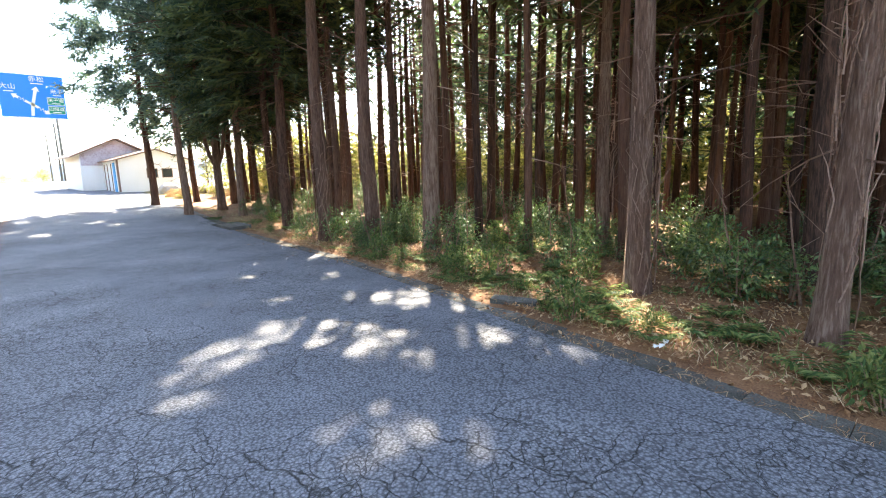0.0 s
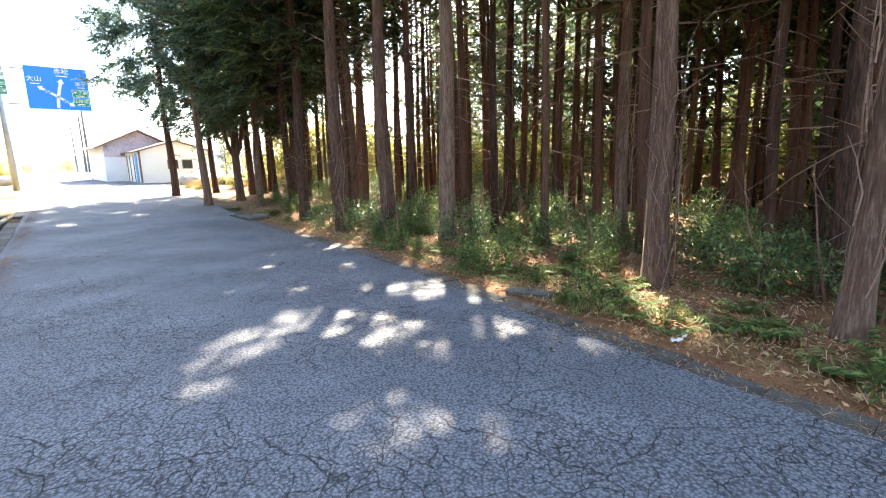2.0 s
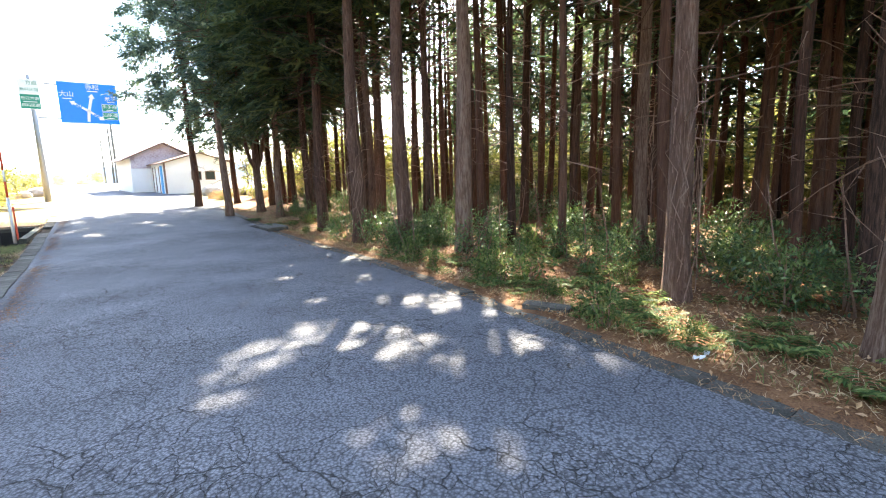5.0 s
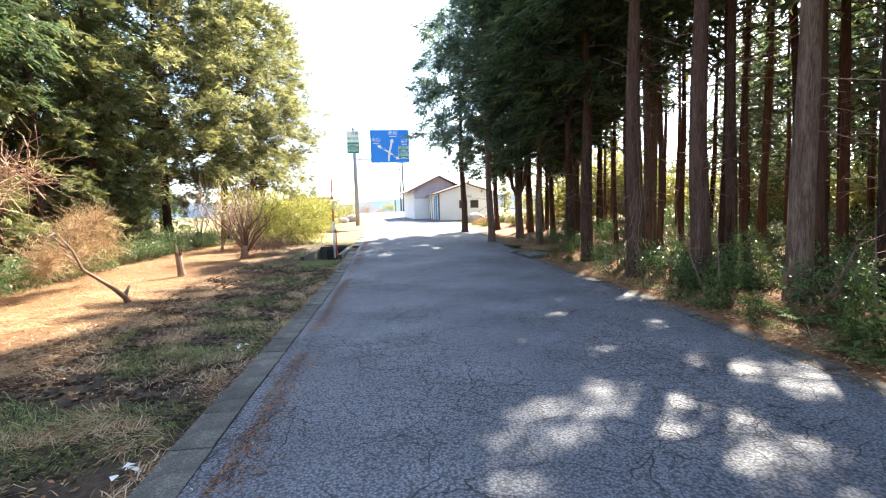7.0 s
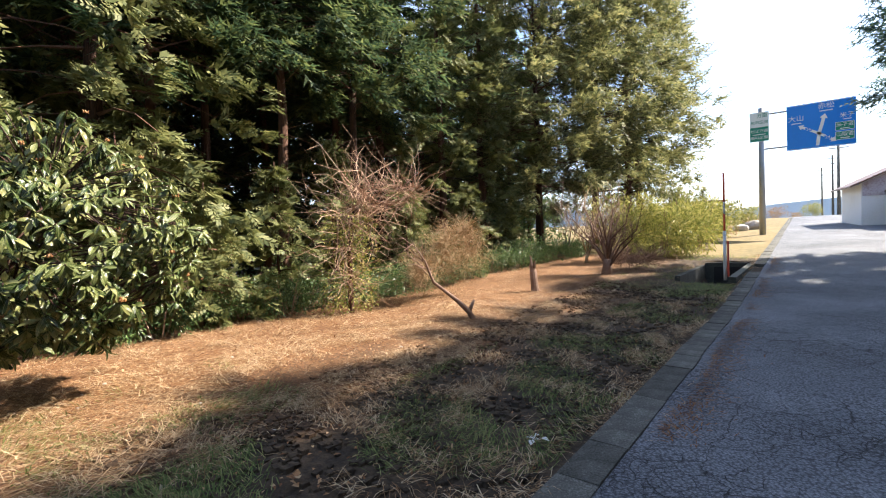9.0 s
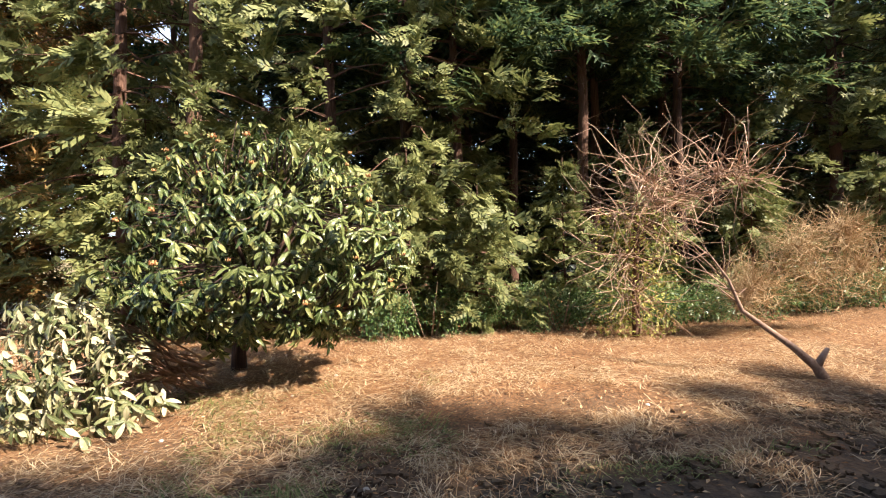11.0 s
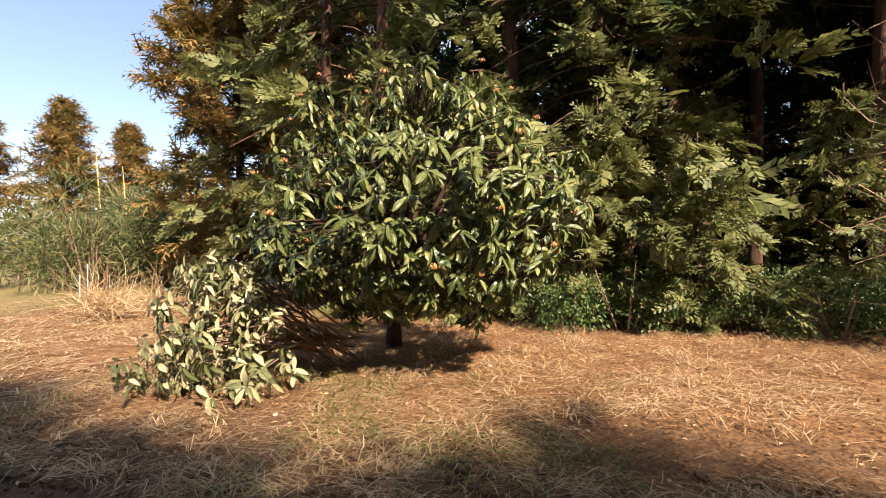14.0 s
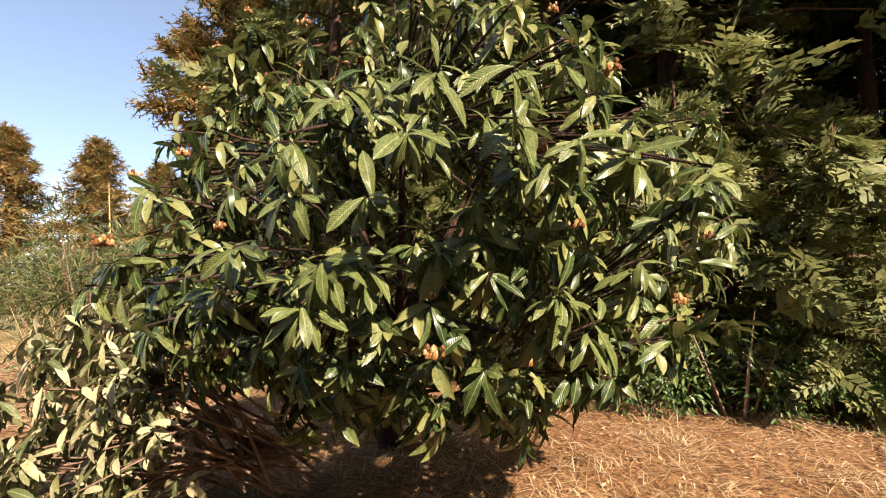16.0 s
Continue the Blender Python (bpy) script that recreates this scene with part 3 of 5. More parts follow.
def stand(kinds, spots, q, zs=(0.9, 1.12)):
    """Copies of the given trees at spots (x, y)."""
    used = set()
    for i, (x, y) in enumerate(spots):
        src = kinds[i % len(kinds)]
        s = q.uniform(*zs)
        m = Matrix.Translation((x, y, ground_z(x, y) - 0.02)) @ Matrix.Rotation(q.uniform(0, 6.28), 4, "Z") @ Matrix.Diagonal((s, s, s * q.uniform(0.95, 1.08), 1))
        if src.name not in used:
            used.add(src.name)
            src.matrix_basis = m
            continue
        c = copy_thing(src, m)
        c.matrix_basis = m


# gaps in the canopy through which the sun reaches road, verge and undergrowth: ground x, y, radius
GAPS = [(3.26, 5.49, 0.32), (3.46, 4.83, 0.25), (1.7, 4.7, 0.3), (2.23, 4.29, 0.36), (3.19, 3.18, 0.26), (1.33, 4.83, 0.2), (0.73, 4.32, 0.26),
        (0.46, 3.56, 0.24), (1.5, 2.08, 0.24), (1.58, 1.62, 0.24), (0.9, 2.4, 0.24), (1.95, 3.47, 0.2), (2.27, 2.88, 0.18), (2.44, 3.58, 0.18),
        (2.1, 6.08, 0.25), (2.39, 1.98, 0.14), (3.35, 2.25, 0.2), (3.18, 0.17, 0.18), (1.5, 6.5, 0.22), (2.4, 7.8, 0.26),
        (1.1, 20.9, 0.3), (-0.4, 18.3, 0.3), (1.6, 19.6, 0.25), (0.5, 15.0, 0.2), (-0.6, 12.2, 0.2), (1.9, 11.2, 0.22), (1.0, 13.4, 0.2), (0.2, 9.2, 0.18), (3.0, 9.0, 0.25), (3.6, 7.0, 0.3)]
VERGE_GAPS = [(5.49, 4.12, 0.55), (5.13, 6.72, 0.5), (7.2, 6.3, 0.6), (7.5, 2.4, 0.55), (4.8, 1.97, 0.35), (4.09, 4.6, 0.4), (5.16, 2.98, 0.45), (4.7, 9.6, 0.5), (5.2, 12.0, 0.5)]
qg = random.Random(19)
GAPS += VERGE_GAPS + [(qg.uniform(5.5, 13), qg.uniform(4, 20), qg.uniform(0.3, 0.7)) for _ in range(62)]
GAP_AT = np.array([(x, y, 0.1) for x, y, _ in GAPS])
GAP_R = np.array([r + (0.08 if x < 4 else 0.22) for x, _, r in GAPS])
SUN_DIR = np.array(sun_from)


def sunlit_gap(p):
    """Whether a place in the canopy lies in one of its gaps towards the sun."""
    w = np.array(p) - GAP_AT
    w -= np.outer(w @ SUN_DIR, SUN_DIR)
    return bool(np.any((w * w).sum(1) < GAP_R * GAP_R))


# inner stand of the wood east of the road
q1 = random.Random(21)
inner = [conifer("slender dark conifer trunk in a dense planted wood", 14.5, 0.095 + 0.012 * k, 4.8 + 0.5 * k, 2.2, 36, 13, M["cypress"], M["bark_dark"], 100 + k, 0.85, lean=0.012 * k, dead=12, sides=8, crown_pow=0.45, pairs=2) for k in range(4)]
spots = []
for iy in range(26):
    for ix in range(14):
        x, y = 8.0 + ix * 1.6 + q1.uniform(-0.6, 0.6), -14 + iy * 1.65 + q1.uniform(-0.6, 0.6)
        deep = 30 if y < 7 else 22
        if x > deep or y > 27 or q1.random() < 0.12:
            continue
        if y > 15 and x > 15 and q1.random() < 0.5:
            continue
        if min((x - a) ** 2 + (y - b) ** 2 for a, b in ((10.4, 9.73), (8.78, 5.0), (6.2, 7.5), (5.7, 2.7))) < 0.8:
            continue
        spots.append((x, y))
near_in = sorted(spots, key=lambda s: s[0] + 0.15 * abs(s[1] - 6))[:125]
deep_in = [s for s in spots if s not in near_in] + [(q1.uniform(24.5, 36), q1.uniform(-22, 38)) for _ in range(46)] + [(q1.uniform(29, 42), q1.uniform(-28, 10)) for _ in range(46)]
under_gaps = [s for s in near_in if 3 < s[1] and s[0] < 19]
stand(inner, [s for s in near_in if s not in under_gaps], q1, (0.85, 1.12))
for i, (x, y) in enumerate(under_gaps):
    k = i % 4
    t = conifer("slender dark conifer trunk in a dense planted wood", 14.5 * q1.uniform(0.9, 1.1), 0.085 + 0.012 * k, 4.8 + 0.5 * k, 2.2, 36, 13, M["cypress"], M["bark_dark"], 1000 + i, 0.85, lean=0.012 * k, dead=16, sides=8, crown_pow=0.45, pairs=2, at=Vector((x, y, ground_z(x, y))))
    t.matrix_basis = pose(x, y, ground_z(x, y) - 0.02)


def deep_wood(places, q, which=""):
    """The uncountable depth of the wood: trunks in one mesh, foliage in another."""
    t, c = Build(), Build()
    for x, y in places:
        z0, H, r = ground_z(x, y), q.uniform(12, 15.5), q.uniform(0.09, 0.15)
        lx, ly = q.uniform(-0.3, 0.3), q.uniform(-0.3, 0.3)
        t.tube([(x, y, z0 - 0.1), (x + lx * 0.4, y + ly * 0.4, z0 + 5), (x + lx, y + ly, z0 + H)], [r, r * 0.75, 0.02], 6)
        low = q.uniform(0.6, 2.0) if x < 0 else q.uniform(5.0, 6.5) if x < 14 else q.uniform(2.2, 5.0) if x < 24 else q.uniform(0.6, 2.4)
        for k in range(34):
            f = (k + q.random()) / 34
            a = k * 2.399
            d = Vector((math.cos(a), math.sin(a), q.uniform(-0.2, 0.3)))
            L = 2.5 * (1 - f) ** 0.45 * q.uniform(0.6, 1.1)
            o = Vector((x + lx * f, y + ly * f, z0 + low + (H - low) * f))
            for m in range(9):
                g = 0.15 + 0.85 * (m + q.random()) / 9
                sd = (d * 0.6 + rv(q) * 0.8).normalized()
                p = o + d * L * g - Vector((0, 0, 0.3 * L * g * g))
                if x > 0 and (sunlit_gap(p) or sunlit_gap(p + sd * 0.8)):
                    continue
                c.spray(p, sd, (Vector((0, 0, 1)) + rv(q) * 0.6).normalized(), q.uniform(0.85, 1.4), q.uniform(0.35, 0.6), 2)
    solid(which + "wood_trunks", t, M["bark_dark"], "countless dark trunks deep in the wood", "trees", kind="stuff", smooth=True)
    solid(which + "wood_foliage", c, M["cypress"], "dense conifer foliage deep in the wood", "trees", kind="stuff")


deep_wood(deep_in, q1)
q8 = random.Random(55)
deep_wood([(q8.uniform(-28, -20), q8.uniform(-2, 40)) for _ in range(60)], q8, "west_")

# trees of the wood's edge, each at its own place
EDGE = [  # x, y, trunk radius, height, crown start, reach, lean
    (6.22, 7.54, 0.19, 14.5, 7.2, 2.3, 0.004), (5.75, 2.72, 0.155, 14.5, 6.2, 2.3, 0.03), (5.15, 0.66, 0.125, 14.5, 6.2, 2.4, 0.02),
    (5.54, 11.3, 0.20, 14.5, 7.0, 2.3, 0.006), (5.75, 9.3, 0.19, 14.5, 7.4, 2.2, 0.004), (6.0, 14.8, 0.19, 14.5, 4.4, 2.6, 0.02),
    (8.78, 5.0, 0.135, 14.5, 6.0, 2.2, 0.015), (10.4, 9.73, 0.13, 15, 9.4, 1.8, 0.05), (7.0, 13.2, 0.13, 14.9, 7.5, 2.3, 0.01),
    (7.4, 10.6, 0.13, 14.9, 7.5, 2.2, 0.01), (6.6, 17.6, 0.16, 14.6, 4.0, 2.5, 0.01), (7.3, 1.3, 0.12, 14.5, 6.0, 2.2, 0.02),
    (6.1, 19.6, 0.15, 14.5, 3.4, 2.5, 0.01), (5.3, -2.6, 0.2, 14.5, 6.0, 2.4, 0.01), (5.6, -5.5, 0.2, 14.5, 6.0, 2.4, 0.01), (5.5, -8.5, 0.2, 14.5, 6.0, 2.4, 0.01),
    (7.2, 24.5, 0.16, 14.5, 3.2, 2.6, 0.01), (6.3, 28.0, 0.16, 14, 3.4, 2.4, 0.01), (8.3, 15.0, 0.14, 15.0, 4.5, 2.4, 0.01), (8.6, 21.0, 0.14, 14.9, 4.0, 2.5, 0.01),
    # extra trees, added to close the shadow they cast over the field
    (7.5, 14.5, 0.13, 14.9, 5.0, 2.5, 0.012), (7.5, 19.2, 0.13, 14.9, 4.2, 2.5, 0.01), (7.7, 26.4, 0.14, 15, 3.6, 2.5, 0.01), (7.8, 22.8, 0.13, 14.9, 4.0, 2.5, 0.012)]
for i, (x, y, r, H, low, reach, lean) in enumerate(EDGE):
    t = conifer("tall conifer with peeling reddish bark at the wood's edge", H, r, low, reach, 72, 21, M["cypress"], M["bark"], 300 + i, 0.86, lean, dead=30, group="edge trees", sides=14, crown_pow=0.22, clump=0.45, at=Vector((x, y, ground_z(x, y))))
    t.matrix_basis = pose(x, y, ground_z(x, y) - 0.02, rz=0)
for i, (x, y, r, low, fork) in enumerate(((4.22, 27.4, 0.19, 4.9, False), (4.5, 21.8, 0.17, 4.0, False), (6.0, 22.3, 0.19, 3.8, True))):
    t = conifer("conifer with drooping blue-green foliage beside the road", 12.6, r, low, 2.8, 84, 36, M["cypress_blue"], M["bark"], 340 + i, 0.55, 0.01, dead=14, droop=0.35, fork=fork, group="edge trees", sides=10, fluff=0.6, rise=0.6, clump=0.42, domed=True, at=Vector((x, y, ground_z(x, y))))
    t.matrix_basis = pose(x, y, ground_z(x, y) - 0.02)

# wood west of the field
q2 = random.Random(5)
# leaf colour carries the light here: olive for sunlit trees, darker for shaded ones
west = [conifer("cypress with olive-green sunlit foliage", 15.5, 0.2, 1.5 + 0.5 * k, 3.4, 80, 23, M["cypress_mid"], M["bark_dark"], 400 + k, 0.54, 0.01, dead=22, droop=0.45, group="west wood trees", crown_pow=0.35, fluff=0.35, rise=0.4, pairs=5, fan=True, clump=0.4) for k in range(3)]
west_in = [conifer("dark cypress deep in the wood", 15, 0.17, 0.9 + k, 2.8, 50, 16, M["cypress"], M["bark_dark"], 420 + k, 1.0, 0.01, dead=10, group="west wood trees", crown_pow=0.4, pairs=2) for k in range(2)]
edge_w = [(-13.0, 0.2), (-12.0, 2.2), (-12.0, 5.2), (-13.8, 17.0), (-12.8, 19.8), (-12.2, 22.0), (-11.7, 7.0)]
stand(west, edge_w, q2, (0.92, 1.08))
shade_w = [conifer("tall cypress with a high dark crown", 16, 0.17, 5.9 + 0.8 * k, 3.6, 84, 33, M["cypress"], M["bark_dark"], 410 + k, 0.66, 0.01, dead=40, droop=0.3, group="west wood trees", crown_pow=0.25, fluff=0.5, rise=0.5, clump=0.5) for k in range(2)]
stand(shade_w, [(-12.6, 8.4), (-12.2, 11.6), (-12.3, 14.4), (-14.2, 12.9), (-14.4, 7.6), (-14.2, 10.3), (-14.6, 15.4)], q2, (0.95, 1.05))
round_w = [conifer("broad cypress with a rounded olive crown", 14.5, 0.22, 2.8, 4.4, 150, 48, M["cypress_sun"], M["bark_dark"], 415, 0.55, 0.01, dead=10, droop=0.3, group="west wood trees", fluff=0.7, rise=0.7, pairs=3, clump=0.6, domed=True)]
stand(round_w, [(-8.4, 31.2), (-9.0, 27.6), (-10.4, 24.2), (-8.8, 35)], q2, (0.95, 1.05))
spots = []
for iy in range(17):
    for ix in range(2):
        x, y = -16.4 - ix * 2.8 + q2.uniform(-0.8, 0.8), 0 + iy * 2.3 + q2.uniform(-0.8, 0.8)
        if q2.random() < 0.08:
            continue
        spots.append((x, y))
stand(west_in, spots, q2, (0.9, 1.1))
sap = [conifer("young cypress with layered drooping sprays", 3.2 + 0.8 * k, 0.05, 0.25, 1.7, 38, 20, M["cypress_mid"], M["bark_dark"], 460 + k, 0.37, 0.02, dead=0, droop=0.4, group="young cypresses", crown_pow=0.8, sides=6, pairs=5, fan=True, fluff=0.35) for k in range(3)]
stand(sap, [(-10.0, 8.3), (-10.3, 6.9), (-10.6, 5.2), (-10.8, 3.2), (-10.9, 10.6), (-11.2, 1.6), (-10.8, 15.2), (-10.4, 18.2), (-11.2, 12.6), (-10.2, 20.6), (-11.4, 7.6), (-11.6, 4.4)], q2, (0.8, 1.25))

# rust-coloured cedars at the field's far end
rust = [conifer("cedar with rust-orange winter foliage", 13.5, 0.22, 0.5, 3.9, 170, 60, M["cedar_rust"], M["bark_dark"], 440 + k, 0.62, 0.01, dead=0, droop=0.1, group="rusty cedars", crown_pow=0.42, fluff=0.9, rise=0.8) for k in range(2)]
stand(rust, [(-15.6, -5.0), (-19.0, -3.0), ], q2, (0.95, 1.1))
stand([conifer("distant cone-shaped cedar with rust-brown foliage", 15.5, 0.25, 0.5, 6.4, 140, 44, M["cedar_rust"], M["bark_dark"], 449, 1.0, 0.0, dead=0, droop=0.1, group="rusty cedars", crown_pow=0.85, fluff=0.9, rise=0.8, pairs=2)], [(-30, -36), (-39, -40), (-26, -41)], q2, (0.95, 1.05))


# ---- bushes and undergrowth ----
def bush(label, w, h, n, leaf, mat_name, seed, stems=6, ratio=0.42, category="bush", group="bushes"):
    """A shrub of n folded leaves on thin stems."""
    q = random.Random(seed)
    root = thing("bush", label, category, group=group)
    s, c = Build(), Build()
    tips = []
    for i in range(stems):
        a = q.uniform(0, 6.28)
        e = Vector((math.cos(a) * w * 0.4 * q.random(), math.sin(a) * w * 0.4 * q.random(), h * q.uniform(0.6, 0.95)))
        s.tube([Vector((e.x * 0.2, e.y * 0.2, -0.05)), Vector((e.x * 0.6, e.y * 0.6, e.z * 0.5)), e], [0.014, 0.010, 0.004], 4)
        tips.append(e)
    lobes = [(Vector((q.uniform(-0.35, 0.35) * w, q.uniform(-0.35, 0.35) * w, q.uniform(0.25, 0.8) * h)), q.uniform(0.16, 0.30) * w) for _ in range(12)]
    for i in range(n):
        o, rr = q.choice(lobes)
        p = o + rv(q) * rr * q.uniform(0.5, 1.0)
        p.z = max(0.03, p.z * 1.0)
        d = ((p - o).normalized() + rv(q) * 0.7 + Vector((0, 0, 0.1))).normalized()
        c.petal(p, d, (Vector((0, 0, 1)) + rv(q) * 0.6).normalized(), leaf * q.uniform(0.7, 1.3), leaf * ratio * q.uniform(0.8, 1.2))
    part("stem", s, M["twig"], root)
    part("foliage", c, M[mat_name], root)
    return root


def fern(seed, n=8, L=0.42):
    q = random.Random(seed)
    root = thing("fern", "green fern with arching fronds", "fern", group="ferns")
    c = Build()
    for i in range(n):
        a = i * 6.28 / n + q.uniform(-0.3, 0.3)
        d = Vector((math.cos(a), math.sin(a), 0))
        ll = L * q.uniform(0.7, 1.1)
        sd = Vector((-d.y, d.x, 0))
        for k in range(9):
            f = (k + 1) / 10
            p = d * ll * f + Vector((0, 0, 1.35 * ll * f - 0.95 * ll * f * f))
            w = ll * 0.32 * math.sin(math.pi * (0.15 + 0.85 * f)) + 0.02
            for sg in (1, -1):
                e = (sd * sg + d * 0.35 + Vector((0, 0, -0.1))).normalized()
                c.petal(p, e, Vector((0, 0, 1)), w, ll * 0.1)
    part("foliage", c, M["fern"], root)
    return root


def scatter(kinds, spots, q, zs=(0.75, 1.25), sink=0.03):
    used = set()
    for i, (x, y) in enumerate(spots):
        src = kinds[q.randrange(len(kinds))]
        s = q.uniform(*zs)
        m = Matrix.Translation((x, y, ground_z(x, y) - sink)) @ Matrix.Rotation(q.uniform(0, 6.28), 4, "Z") @ Matrix.Diagonal((s, s, s * q.uniform(0.85, 1.15), 1))
        if src.name not in used:
            used.add(src.name)
            src.matrix_basis = m
        else:
            copy_thing(src, m).matrix_basis = m
    for src in kinds:
        if src.name not in used:
            for o in (*src.children_recursive, src):
                bpy.data.objects.remove(o)


def thicket(name, label, category, kinds, spots, q, zs):
    """Bushes past counting, joined: foliage of all in one mesh."""
    b = Build()
    for x, y in spots:
        src = next(o for o in kinds[q.randrange(len(kinds))].children if o.name.startswith("foliage")).data
        s = q.uniform(*zs)
        m = Matrix.Translation((x, y, ground_z(x, y) - 0.05)) @ Matrix.Rotation(q.uniform(0, 6.28), 4, "Z") @ Matrix.Scale(s, 4)
        b.add([m @ v.co for v in src.vertices], [tuple(p.vertices) for p in src.polygons])
    mt = next(o for o in kinds[0].children if o.name.startswith("foliage")).data.materials[0]
    for k in kinds:
        for o in (*k.children_recursive, k):
            bpy.data.objects.remove(o)
    solid(name, b, mt, label, category, kind="stuff")


q3 = random.Random(33)
east_b = [bush("glossy evergreen shrub under the trees", 1.3, 1.0, 850, 0.095, "bush", 500 + k, group="undergrowth shrubs") for k in range(3)]
spots = [(q3.uniform(7.0, 13), q3.uniform(-3, 22)) for _ in range(72)] + [(q3.uniform(5.5, 6.6), q3.uniform(8.6, 12.5)) for _ in range(10)] + [(q3.uniform(6, 8.5), q3.uniform(-4, 20)) for _ in range(40)] 
scatter(east_b, spots, q3, (0.4, 0.95))
bright = [bush("sunlit yellow-green thicket beyond the wood", 3.2, 2.6, 900, 0.24, "bush_yellow", 510 + k, group="far thicket") for k in range(2)]
thicket("far_thicket", "sunlit yellow-green thicket beyond the wood", "thicket", bright, [(q3.uniform(24, 31), q3.uniform(2, 34)) for _ in range(34)] + [(q3.uniform(10, 22), q3.uniform(28, 34)) for _ in range(14)], q3, (1.2, 2.1))
deep_b = [bush("dark evergreen shrub deep in the wood", 1.5, 1.1, 420, 0.13, "bush", 503)]
thicket("deep_undergrowth", "dark evergreen undergrowth deep in the wood", "undergrowth", deep_b, [(q3.uniform(13, 23), q3.uniform(-6, 25)) for _ in range(60)], q3, (0.6, 1.2))
deep_w = [bush("dark shrub behind the west trees", 1.5, 1.3, 420, 0.13, "bush", 507)]
thicket("west_undergrowth", "dark evergreen undergrowth behind the west trees", "undergrowth", deep_w, [(q3.uniform(-25, -15), q3.uniform(-1, 38)) for _ in range(70)], q3, (1.6, 2.8))
mid_b = [bush("bright-green broad-leaved sapling shrub", 1.0, 0.9, 420, 0.13, "fern", 505 + k, group="undergrowth shrubs") for k in range(2)]
verge_in = [(road_r(y) + 0.5 + abs(q3.gauss(0, 0.55)), y) for y in [q3.uniform(-1.5, 8) for _ in range(80)]]
scatter(mid_b, [(q3.uniform(5.2, 9.5), q3.uniform(-2, 17)) for _ in range(30)] + verge_in[:12], q3, (0.25, 0.7))
ferns = [fern(520 + k) for k in range(3)]
scatter(ferns, [(q3.uniform(4.7, 8.0), q3.uniform(-1, 9)) for _ in range(64)] + [(q3.uniform(4.9, 7), q3.uniform(9, 20)) for _ in range(20)] + verge_in[50:], q3, (0.4, 0.9))
west_b = [bush("dense dark-leaved evergreen shrub along the wood", 1.5, 1.1, 950, 0.095, "bush", 530 + k, group="hedge shrubs") for k in range(3)]
scatter(west_b, [(-9.75 + q3.uniform(-0.35, 0.35) + max(0, y - 12) * 0.1, y) for y in [6.0 + i * 0.42 for i in range(44)]] + [(q3.uniform(-12.5, -10.8), q3.uniform(2, 24)) for _ in range(30)], q3, (0.55, 1.0))
north_b = [bush("yellow-green bamboo bush in sunlight", 2.4, 2.3, 1700, 0.2, "bush_yellow", 540 + k, ratio=0.18, group="roadside bushes") for k in range(2)]
scatter(north_b, [(-6.0, 22.8), (-5.2, 24.5), (-6.8, 25.4), (-5.0, 27), (-6.6, 28), (-5.2, 30.5), (-4.6, 23.4), (-4.4, 25.6), (-4.5, 28.6), (-4.4, 31.4)], q3, (0.85, 1.3))


# ---- loquat ----
def rosette_leaves(p, d, q, n=9, L=0.24):
    """Poses of the leaves of one shoot tip: origin, direction, up, length, width, droop, twist."""
    out = []
    s = d.orthogonal().normalized()
    for i in range(n):
        a = i * 2.399 + q.uniform(-0.3, 0.3)
        e = (Matrix.Rotation(a, 3, d) @ s) * q.uniform(0.55, 1.0) + d * q.uniform(0.0, 0.9)
        e.z -= 0.6
        e.normalize()
        out.append((p - d * q.uniform(0, 0.6) * L, e, (d + Vector((0, 0, 0.6)) + rv(q) * 0.35).normalized(), L * q.uniform(0.55, 1.2), L * 0.26 * q.uniform(0.85, 1.15), q.uniform(0.15, 0.75), q.uniform(-0.5, 0.5)))
    return out


def lay_leaves(c, leaves):
    for o, d, up, L, W, droop, twist in leaves:
        c.big_leaf(o, d, up, L, W, droop, 0.22, twist)


